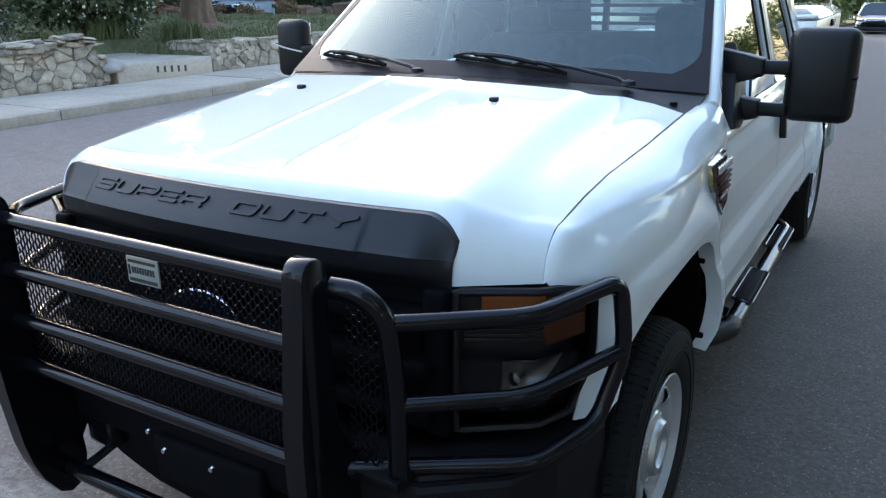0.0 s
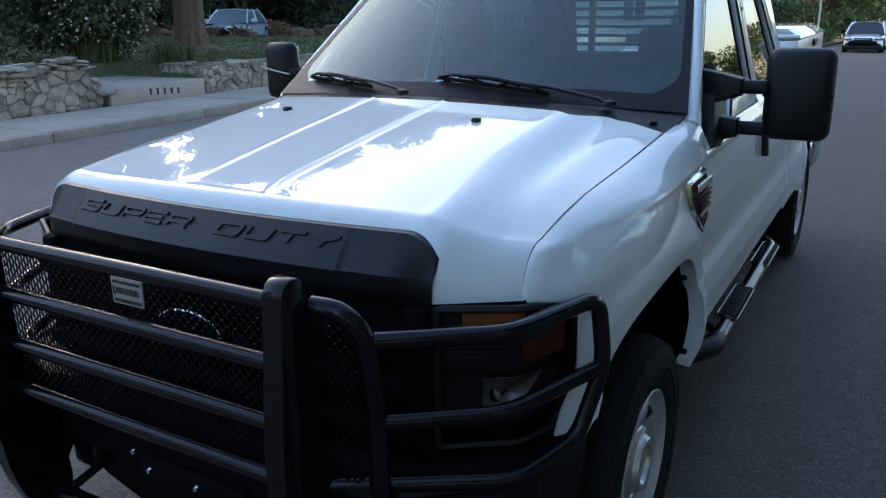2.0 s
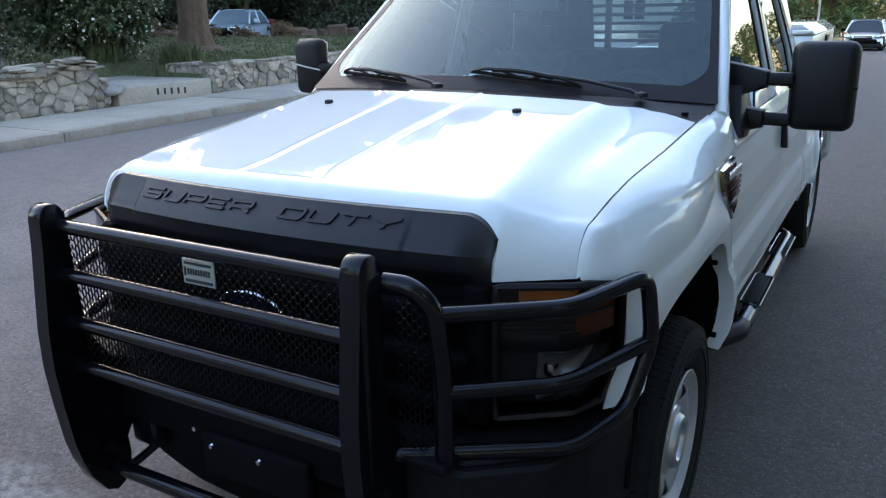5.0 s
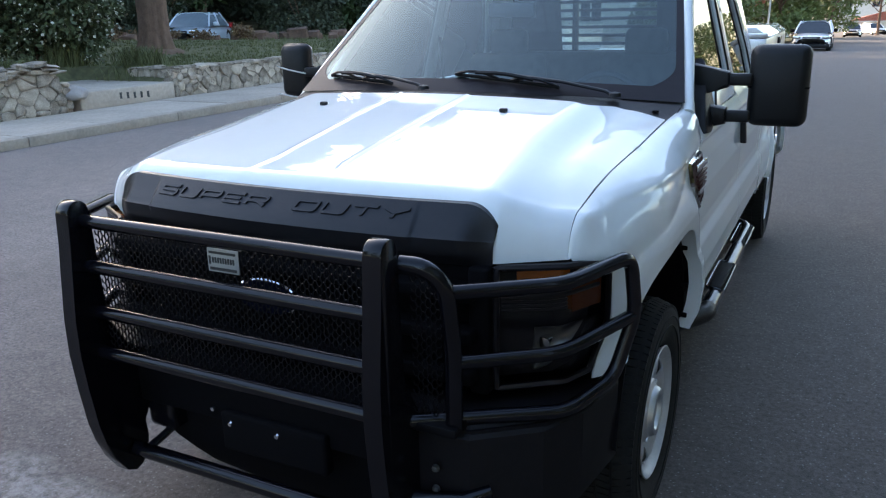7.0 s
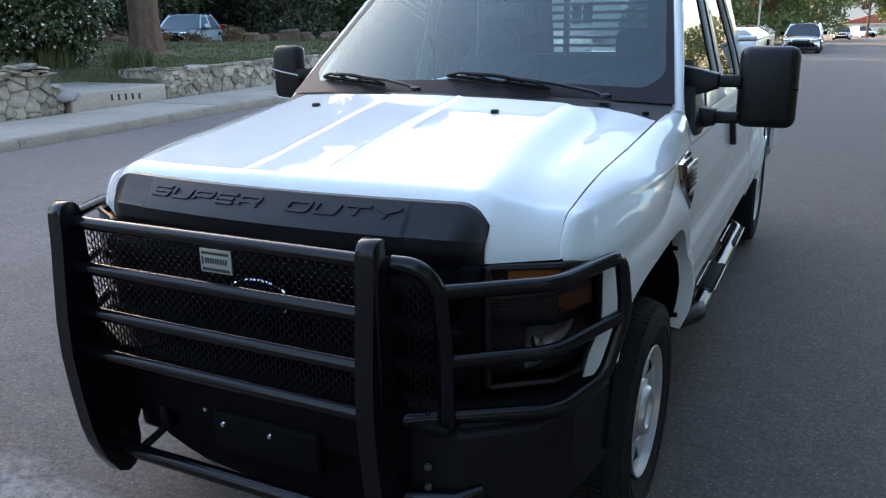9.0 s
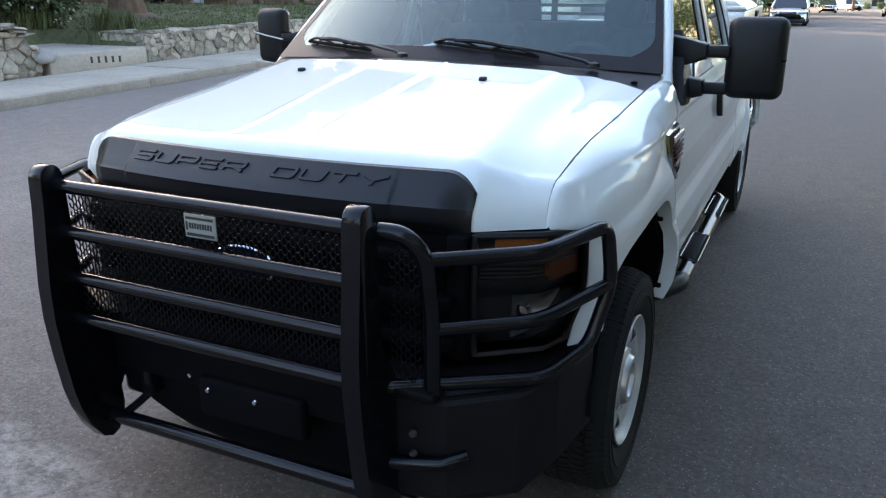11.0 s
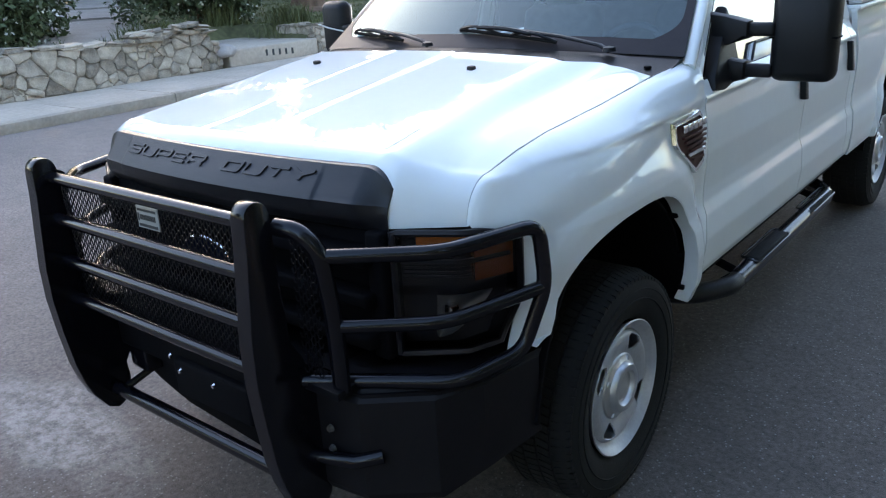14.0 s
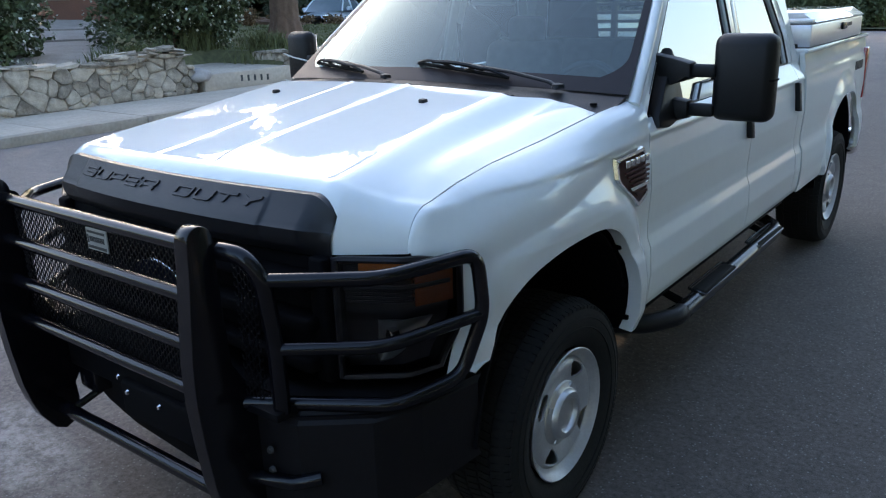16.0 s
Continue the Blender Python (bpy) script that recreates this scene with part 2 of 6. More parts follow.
STUCCO = mat("pale_stucco", (0.62, 0.56, 0.48), 0.9, vary=0.1, scale=2, bump=0.4, bscale=60)
ROOF = mat("red_roof_tiles", (0.30, 0.09, 0.05), 0.85, vary=0.3, scale=2, bump=0.6, bscale=12)
TRIM = mat("pale_trim", (0.55, 0.50, 0.45), 0.6, vary=0.1, scale=6)
# pale trim turned brown to carry the shade on the brick house
SHADETRIM = mat("shade_toned_trim", (0.22, 0.17, 0.13), 0.7, vary=0.15, scale=6)
# window colour paled to stand for the sky reflected in it
CARGLASS = mat("sky_toned_car_glass", (0.16, 0.20, 0.22), 0.12, vary=0.15, scale=4)
PANE = mat("dark_window", (0.03, 0.035, 0.04), 0.12, vary=0.2, scale=4)
CARSILVER = mat("silver_car_paint", (0.66, 0.67, 0.68), 0.3, 0.4, vary=0.03, scale=3, coat=1.0)
CARWHITE = mat("white_car_paint", (0.78, 0.78, 0.77), 0.3, vary=0.02, scale=3, coat=1.0)
CARBLUE = mat("pale_blue_car_paint", (0.62, 0.70, 0.76), 0.3, 0.2, vary=0.03, scale=3, coat=1.0)
CARDARK = mat("dark_car_paint", (0.03, 0.032, 0.035), 0.3, 0.2, vary=0.03, scale=3, coat=1.0)


# ---------------- mesh helpers ----------------
def finish(bm, name, material, smooth=True, angle=35):
    me = bpy.data.meshes.new(name)
    bmesh.ops.recalc_face_normals(bm, faces=bm.faces)
    bm.edges.index_update()
    rim = [e.index for e in bm.edges if len(e.link_faces) == 1]
    bm.to_mesh(me)
    bm.free()
    me.materials.append(material)
    if smooth:
        for f in me.polygons:
            f.use_smooth = True
        me.set_sharp_from_angle(angle=radians(angle))
        for i in rim:
            me.edges[i].use_edge_sharp = True
    return me


def part(name, bm, material, parent, label="", smooth=True, angle=35, thick=0.0):
    ob = new(name, finish(bm, name, material, smooth, angle))
    ob.parent = parent
    if label:
        ob["label"] = label
    if thick:
        md = ob.modifiers.new("thickness", "SOLIDIFY")
        md.thickness, md.offset = abs(thick), -1 if thick > 0 else 1
    return ob


def thing(name, label, category, group="", at=None, kind=""):
    ob = new(name)
    ob.empty_display_size = 0.2
    if at:
        ob.matrix_world = at
    return tagged(ob, label, category, group, kind)


def raw(name, verts, faces, material, parent=None, smooth=False):
    me = bpy.data.meshes.new(name)
    me.from_pydata(verts, [], faces)
    me.materials.append(material)
    if smooth:
        for f in me.polygons:
            f.use_smooth = True
    ob = new(name, me)
    if parent:
        ob.parent = parent
    return ob


def grid(fn, nu, nv, bm=None):
    bm = bm or bmesh.new()
    v = [[bm.verts.new(fn(i / nu, j / nv)) for j in range(nv + 1)] for i in range(nu + 1)]
    for i in range(nu):
        for j in range(nv):
            bm.faces.new((v[i][j], v[i + 1][j], v[i + 1][j + 1], v[i][j + 1]))
    return bm


def box(x0, x1, y0, y1, z0, z1, bevel=0.0, seg=2, bm=None):
    bm = bm or bmesh.new()
    r = bmesh.ops.create_cube(bm, size=1, matrix=Matrix.Translation(((x0 + x1) / 2, (y0 + y1) / 2, (z0 + z1) / 2)) @ Matrix.Diagonal((x1 - x0, y1 - y0, z1 - z0, 1)))
    if bevel:
        es = list({e for v in r["verts"] for e in v.link_edges})
        bmesh.ops.bevel(bm, geom=es, offset=bevel, segments=seg, affect="EDGES", profile=0.5)
    return bm


def fillet(pts, r, n=6):
    """A path through pts whose inner corners are rounded with radius r."""
    pts = [Vector(p) for p in pts]
    out = [pts[0]]
    for a, b, c in zip(pts, pts[1:], pts[2:]):
        d0, d1 = (a - b), (c - b)
        k = min(r, d0.length * 0.49, d1.length * 0.49)
        p, q = b + d0.normalized() * k, b + d1.normalized() * k
        for i in range(n + 1):
            t = i / n
            out.append(p * (1 - t) ** 2 + b * 2 * t * (1 - t) + q * t * t)
    out.append(pts[-1])
    return out


def tube(path, r, seg=12, bm=None, flat=1.0, caps=True, closed=False):
    bm = bm or bmesh.new()
    path = [Vector(p) for p in path]
    rings, n = [], len(path)
    up = None
    for i, p in enumerate(path):
        a = path[i - 1] if (i or closed) else p
        b = path[(i + 1) % n] if (i < n - 1 or closed) else p
        d = (b - a).normalized()
        if up is None:
            up = Vector((0, 0, 1)) if abs(d.z) < 0.9 else Vector((1, 0, 0))
        s = d.cross(up).normalized()
        up = s.cross(d).normalized()
        rr = r(i / (n - 1)) if callable(r) else r
        rings.append([bm.verts.new(p + s * rr * math.cos(2 * math.pi * k / seg) + up * rr * flat * math.sin(2 * math.pi * k / seg)) for k in range(seg)])
    m = n if closed else n - 1
    for i in range(m):
        A, B = rings[i], rings[(i + 1) % n]
        for k in range(seg):
            bm.faces.new((A[k], A[(k + 1) % seg], B[(k + 1) % seg], B[k]))
    if caps and not closed:
        bm.faces.new(rings[0][::-1])
        bm.faces.new(rings[-1])
    return bm


def lathe(profile, seg=48, bm=None, close=False):
    """Turns a profile of (radius, x) about the x axis."""
    bm = bm or bmesh.new()
    rings = []
    for rad, x in profile:
        if rad < 1e-5:
            rings.append([bm.verts.new((x, 0, 0))])
        else:
            rings.append([bm.verts.new((x, rad * math.sin(2 * math.pi * k / seg), rad * math.cos(2 * math.pi * k / seg))) for k in range(seg)])
    pairs = list(zip(rings, rings[1:])) + ([(rings[-1], rings[0])] if close else [])
    for A, B in pairs:
        for k in range(seg):
            k2 = (k + 1) % seg
            if len(A) == 1:
                bm.faces.new((A[0], B[k], B[k2]))
            elif len(B) == 1:
                bm.faces.new((A[k], A[k2], B[0]))
            else:
                bm.faces.new((A[k], A[k2], B[k2], B[k]))
    return bm


def prism(poly, place, depth, bm=None, bevel=0.0):
    """A flat polygon of (a, b), put into space by place(a, b), with its thickness along the vector depth."""
    bm = bm or bmesh.new()
    lo = [bm.verts.new(place(a, b)) for a, b in poly]
    hi = [bm.verts.new(Vector(place(a, b)) + Vector(depth)) for a, b in poly]
    n = len(poly)
    fs = [bm.faces.new(lo), bm.faces.new(hi[::-1])]
    for i in range(n):
        fs.append(bm.faces.new((lo[i], hi[i], hi[(i + 1) % n], lo[(i + 1) % n])))
    if bevel:
        es = [e for f in fs[:2] for e in f.edges]
        bmesh.ops.bevel(bm, geom=es, offset=bevel, segments=2, affect="EDGES", profile=0.5)
    return bm


def ss(a, b, x):
    t = min(1, max(0, (x - a) / (b - a)))
    return t * t * (3 - 2 * t)


def lerp(x, xs, ys):
    return float(np.interp(x, xs, ys))


# ---------------- setting: ground, road, kerb, pavement ----------------
def sheet(name, x0, x1, y0, y1, z, material, nx=1, ny=1, f=None, kind="structure", label="", category=""):
    bm = grid(lambda u, v: (x0 + (x1 - x0) * u, y0 + (y1 - y0) * v, z if f is None else f(x0 + (x1 - x0) * u, y0 + (y1 - y0) * v)), nx, ny)
    ob = new(name, finish(bm, name, material))
    return tagged(ob, label, category, kind=kind)


def ground_z(x, y):
    """The street falls gently away beyond the truck."""
    d = max(0.0, y - 18.0)
    return -0.028 * d * d / (d + 8.0) if y < 300 else -0.028 * 282 * 282 / 290


def yard_z(x, y):
    if x > -14.25 and 7.66 < y < 10.18:
        return 0.42
    d = -11.75 - x
    drive = ss(4.5, 2.5, math.hypot(x + 22.0, y - 21.0))
    return 0.62 + 0.055 * min(d, 22) + 0.05 * math.sin(x * 0.9) * math.sin(y * 0.7) - 0.53 * drive


YS = [-900, -60, 0, 15, 18, 22, 26, 30, 35, 40, 50, 60, 80, 100, 140, 200, 300, 900]
bm = bmesh.new()
vv = [[bm.verts.new((x, y, ground_z(x, y) - 0.05)) for x in (-900, -60, 0, 60, 900)] for y in YS]
for a, b in zip(vv, vv[1:]):
    for i in range(4):
        bm.faces.new((a[i], a[i + 1], b[i + 1], b[i]))
tagged(new("ground", finish(bm, "ground", DIRT)), "dry brown earth reaching to the horizon", "ground", kind="structure")
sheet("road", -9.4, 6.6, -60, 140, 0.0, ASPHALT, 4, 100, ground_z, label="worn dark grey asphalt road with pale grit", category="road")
sheet("yard", -46, -11.72, -14, 62, 0, LAWN, 90, 200, lambda x, y: yard_z(x, y) + ground_z(x, y), label="patchy green front lawn rising behind the wall", category="lawn")

# ---------------- the pickup ----------------
truck = thing("pickup_truck", "white crew cab pickup truck with black steel grille guard", "truck")
XC = 1.0


def hood_front(a):
    return -0.835 + 0.05 * (a / 0.69) ** 2 if a < 0.69 else -0.785 + (a - 0.69) / 0.164 * 0.11


def hood_half(y):
    return 0.854 + 0.037 * (y + 0.669)


def hood_z(a, y):
    s = max(0.0, (y + 0.80) / 1.2)
    zc = 1.352 + 0.178 * s ** 0.85
    drop = lerp(y, (-0.75, -0.6, -0.45, -0.3, 0.0, 0.35), (0.125, 0.102, 0.088, 0.086, 0.100, 0.105))
    w = hood_half(y)
    c = 0.128 + 0.025 * s + 0.05 * ss(-0.62, -0.80, y)
    rib = (0.0015 * ss(c, c + 0.03, a) - 0.0035 * ss(c - 0.014, c, a) * ss(c + 0.014, c, a)) * ss(-0.76, -0.66, y)
    e = 0.05 * ss(-0.25, -0.70, y)
    d = 0.014 * min(1, a / 0.6) ** 2 + (drop - 0.014) * (0.66 * ss(0.575 + e, 0.755 + e, a) + 0.34 * ss(0.74, w + 0.05, a) / ss(0.74, w + 0.05, w))
    return zc - d - rib


def cowl_edge(a):
    """Where the hood ends before the cowl; it reaches further back beside the raised middle."""
    return 0.205 + 0.145 * ss(0.615, 0.72, a)


def hood_point(u, v, lift=0.0):
    x = (2 * u - 1)
    sgn, a01 = (1 if x >= 0 else -1), abs(x)
    if v < 0.2:
        ph = v / 0.2 * math.pi / 2
        a = a01 * 0.857
        yf = hood_front(a)
        zt = hood_z(a, yf + 0.10)
        return (sgn * a, yf + 0.10 - (0.10 + lift) * math.cos(ph), 1.172 + (zt - 1.172 + lift) * math.sin(ph))
    a = a01 * 0.857
    y0 = hood_front(a) + 0.10
    k = (v - 0.2) / 0.8
    y1 = cowl_edge(a01 * 0.89)
    y = y0 + (y1 - y0) * k
    a = a01 * (hood_half(y) - 0.003) if k > 0.05 else a
    a = a01 * (0.857 + (hood_half(y1) - 0.003 - 0.857) * k)
    return (sgn * a, y, hood_z(a, y) + lift)


hood = part("hood", grid(lambda u, v: hood_point(u, v), 240, 60), WHITE, truck, "glossy white hood", thick=0.012, angle=60)

# stone protector over the hood's nose, with a raised lettering band
def pro_top(a):
    return 1.328 - 0.055 * max(0.0, (a - 0.60) / 0.095) ** 2.4


def pro_point(u, v):
    x = (2 * u - 1) * 0.695
    a = abs(x)
    yf = hood_front(a)
    zt = pro_top(a)
    e = ss(0.60, 0.695, a)
    zs = (1.165, 1.20, 1.243 - 0.01 * e, 1.262 - 0.02 * e, zt, zt + 0.001)
    ys = (yf - 0.012 + 0.004 * e, yf - 0.040 + 0.03 * e, yf - 0.050 + 0.040 * e, yf - 0.036 + 0.03 * e, yf + 0.022 - 0.005 * e, yf + 0.045)
    k = v * 5
    i = min(4, int(k))
    t = k - i
    # band end steps beside the lettering
    st = 0.007 * (ss(0.468, 0.478, x) + ss(-0.478, -0.488, x)) * ss(4.0, 3.3, k) * ss(1.2, 2.4, k)
    return (x * (1 - 0.012 * (1 - v) * e), ys[i] + (ys[i + 1] - ys[i]) * t + st, zs[i] + (zs[i + 1] - zs[i]) * t)


protector = part("hood_protector", grid(pro_point, 278, 20), PROTECT, truck, "matt black hood stone protector with raised lettering", thick=0.01, angle=28)
GLYPHS = {
    "S": [[(1, 1), (0, 1), (0, 0.5), (1, 0.5), (1, 0), (0, 0)]],
    "U": [[(0, 1), (0, 0), (1, 0), (1, 1)]],
    "P": [[(0, 0), (0, 1), (1, 1), (1, 0.42), (0.02, 0.42)]],
    "E": [[(1, 1), (0, 1), (0, 0), (1, 0)], [(0.02, 0.5), (0.9, 0.5)]],
    "R": [[(0, 0), (0, 1), (1, 1), (1, 0.42), (0.02, 0.42)], [(0.55, 0.40), (1.02, 0)]],
    "D": [[(0, 0.02), (0, 1), (1, 1), (1, 0), (0.0, 0)]],
    "T": [[(0, 1), (1, 1)], [(0.5, 0.98), (0.5, 0)]],
    "Y": [[(0, 1), (0.5, 0.5), (1, 1)], [(0.5, 0.52), (0.5, 0)]],
}


def block_letter(ch, x0, w, parent):
    """A wide raised capital that follows the bowed band of the protector."""
    bm = bmesh.new()
    hv, hu = 0.13, 0.13 * 0.040 / w
    def at(u, v, d):
        x = x0 + u * w + 0.018 * (v - 0.5)
        q = 0.26 + 0.46 * v
        return (x, hood_front(abs(x)) - 0.036 + 0.058 * q - 0.751 * d, 1.262 + 0.066 * q + 0.660 * d)
    for n, line in enumerate(GLYPHS[ch]):
        sq = [Vector((hu + u * (1 - 2 * hu), (hv + v * (1 - 2 * hv)) * hu / hv, 0)) for u, v in line]
        pts = fillet(sq, 0.10, 4) if len(sq) > 2 else sq
        rows = []
        for i, p in enumerate(pts):
            d = (pts[min(i + 1, len(pts) - 1)] - pts[max(i - 1, 0)]).normalized()
            nrm = Vector((-d.y, d.x, 0)) * hu
            lift = 0.0048 - 0.0005 * n
            rows.append([bm.verts.new(at(p.x + nrm.x * k, (p.y + nrm.y * k) * hv / hu, h)) for k, h in ((1.0, -0.002), (0.86, lift), (-0.86, lift), (-1.0, -0.002))])
        for A, B in zip(rows, rows[1:]):
            for k in range(3):
                bm.faces.new((A[k], A[k + 1], B[k + 1], B[k]))
        for e in (rows[0], rows[-1]):
            bm.faces.new(e)
    part("letter", bm, PROTECT, parent, smooth=False)


for txt, x0, pitch, wd in (("SUPER", -0.455, 0.0915, 0.080), ("DUTY", 0.088, 0.0945, 0.082)):
    for i, ch in enumerate(txt):
        block_letter(ch, x0 + pitch * i, wd, protector)
for s in (-1, 1):
    part("washer_nozzle", box(s * 0.388 - 0.013, s * 0.388 + 0.013, -0.012, 0.014, hood_z(0.388, 0) - 0.004, hood_z(0.388, 0) + 0.013, 0.005), PLASTIC, hood)


# front wings
def arch(y, yc=0.015, half=0.455, top=1.074, low=0.56, p=2.7, fore=0.543):
    t = abs((y - yc) / (fore if y < yc else half))
    return low if t >= 1 else max(low, 0.47 + (top - 0.47) * (1 - t ** p) ** (1 / p))


def side_x(z):
    return lerp(z, (0.50, 0.56, 0.64, 0.76, 0.86, 0.905, 0.95, 1.10, 1.22, 1.30, 1.345, 1.40), (0.945, 0.968, 1.000, 1.012, 1.006, 0.990, 0.988, 0.997, 0.989, 0.975, 0.958, 0.924))


def bed_x(z):
    return lerp(z, (0.50, 0.56, 0.64, 0.76, 0.86, 0.905, 0.95, 1.10, 1.22, 1.30, 1.345), (0.955, 0.985, 1.005, 1.012, 1.006, 0.990, 0.988, 0.997, 0.994, 0.985, 0.968))


def crease(z):
    """The shoulder line pressed into wing and doors."""
    return 0.008 * ss(1.283, 1.300, z) * ss(1.345, 1.300, z)


def wing_flare(y, z):
    """How far the wing swells out round the wheel arch."""
    a = abs((y - 0.015) / (0.543 if y < 0.015 else 0.455))
    b = max(0.0, (z - 0.47) / 0.604)
    d = ((a ** 2.7 + b ** 2.7) ** (1 / 2.7) - 1) * 0.5
    return 0.034 * ss(0.155, 0.045, d) * ss(0.64, 0.50, y) * (1 - 0.55 * ss(-0.05, -0.50, y)) + 0.004 * ss(0.64, 0.30, y)


def wing_side(y, z):
    front = 1 - ss(-0.60, -0.15, y)
    return side_x(z) + 0.006 * ss(0.62, 0.5, y) - front * 0.041 + wing_flare(y, z) - 0.012 * ss(1.0, 0.82, z) * ss(-0.25, -0.46, y)


def wing_foot(y):
    """The wing's lower edge, ahead of and behind the wheel."""
    return 0.80 + 0.018 * ss(-0.57, -0.49, y) if y < -0.3 else 0.56


def lamp_edge(q):
    """The wing's front edge down the side of the headlamp, q 0..1."""
    return (0.9425 - 0.032 * q * q, -0.564 + 0.016 * ss(0, 0.1, q) - 0.038 * ss(0.42, 1.0, q), 1.152 + (0.792 - 1.152) * q)


def wing_point(u, v, sgn):
    y0 = -0.673 + 0.111 * ss(0.0, 0.40, v) if v < 0.36 else lamp_edge((v - 0.36) / 0.64)[1]
    y = lerp(u, (0, 0.10, 0.25, 0.62, 0.86, 1), (y0, -0.5467, -0.44, 0.36, 0.4698, 0.62))
    if u < 0.10:
        y = y0 + (-0.5467 - y0) * (u / 0.10) ** 1.7
    if y < -0.573:
        zs = 1.172 + (hood_z(0.857, -0.573) - 1.172) * math.sqrt(max(0.0, 1 - ((-0.573 - y) / 0.10) ** 2)) - 0.001
    else:
        zs = hood_z(hood_half(y), min(y, 0.36)) + 0.08 * max(0.0, y - 0.36) - 0.001
    xs = hood_half(y) + 0.0035
    zb = max(arch(y), wing_foot(y))
    zm = max(zb + 0.03, zs - lerp(y, (-0.66, -0.5, 0.2, 0.62), (0.10, 0.22, 0.17, 0.13)))
    xm = wing_side(y, zm)
    k = 0.42
    if v < k:
        f0 = radians(24)
        ph = f0 + (math.pi / 2 - f0) * v / k
        x = xs + (xm - xs) * ((math.sin(ph) - math.sin(f0)) / (1 - math.sin(f0))) ** 0.88
        z = zm + (zs - zm) * (math.cos(ph) / math.cos(f0)) ** 0.72
    else:
        t = (v - k) / (1 - k)
        z = zm + (zb - zm) * t
        x = wing_side(y, z)
    x += crease(z) * ss(-0.56, -0.30, y)
    uo = (y - y0) / (0.34 - y0) * 0.45
    reach = 0.02 + 0.12 * ss(0.0, 0.22, v) - 0.08 * ss(0.36, 0.60, v)
    if uo < reach:
        w = (1 - uo / reach) ** 2 * ss(0.0, 0.04, v)
        if v < 0.36:
            q = v / 0.36
            f = (0.8578 + 0.0847 * q ** 0.9, -0.673 + 0.109 * q ** 1.5, 1.170 - 0.018 * q)
        else:
            f = lamp_edge((v - 0.36) / 0.64)
        x, y, z = x + (f[0] - x) * w, y + (f[1] - y) * w * ss(0.58, 0.36, v), z + (f[2] - z) * w
    return (sgn * x, y, z)


def wing_lip(sgn):
    """The turned in edge round the front wheel arch."""
    pts = [(y, max(arch(y), wing_foot(y))) for y in [lerp(i / 90, (0, 0.25, 0.70, 1), (-0.5466, -0.44, 0.36, 0.4697)) for i in range(91)]]
    bm = bmesh.new()
    A = [bm.verts.new((sgn * (wing_side(y, z) - 0.001), y, z)) for y, z in pts]
    B = [bm.verts.new((sgn * (wing_side(y, z) - 0.055), y + 0.004 * (1 if y > 0 else -1), z + 0.004)) for y, z in pts]
    for i in range(90):
        bm.faces.new((A[i], A[i + 1], B[i + 1], B[i]))
    return bm


for s in (-1, 1):
    wing = part("front_wing", grid(lambda u, v: wing_point(u, v, s), 180, 60), WHITE, truck, thick=0.006, angle=50)
    part("arch_lip", wing_lip(s), WHITE, wing, thick=0.004)
    # dark liner in the wheel arch
    part("arch_liner", grid(lambda u, v: (s * (0.45 + 0.53 * u), -0.02 + 0.53 * math.cos(math.pi * (0.04 + 0.92 * v)), 0.47 + 0.63 * math.sin(math.pi * (0.04 + 0.92 * v))), 2, 24), DARK, wing, thick=0.01)
    for yy, zz in ((0.372, 0.93), (0.44, 0.76), (0.462, 0.62)):
        part("liner_clip", box(s * 0.985 - 0.012, s * 0.985 + 0.012, yy - 0.012, yy + 0.008, zz - 0.009, zz + 0.009, 0.003), DARK, wing)


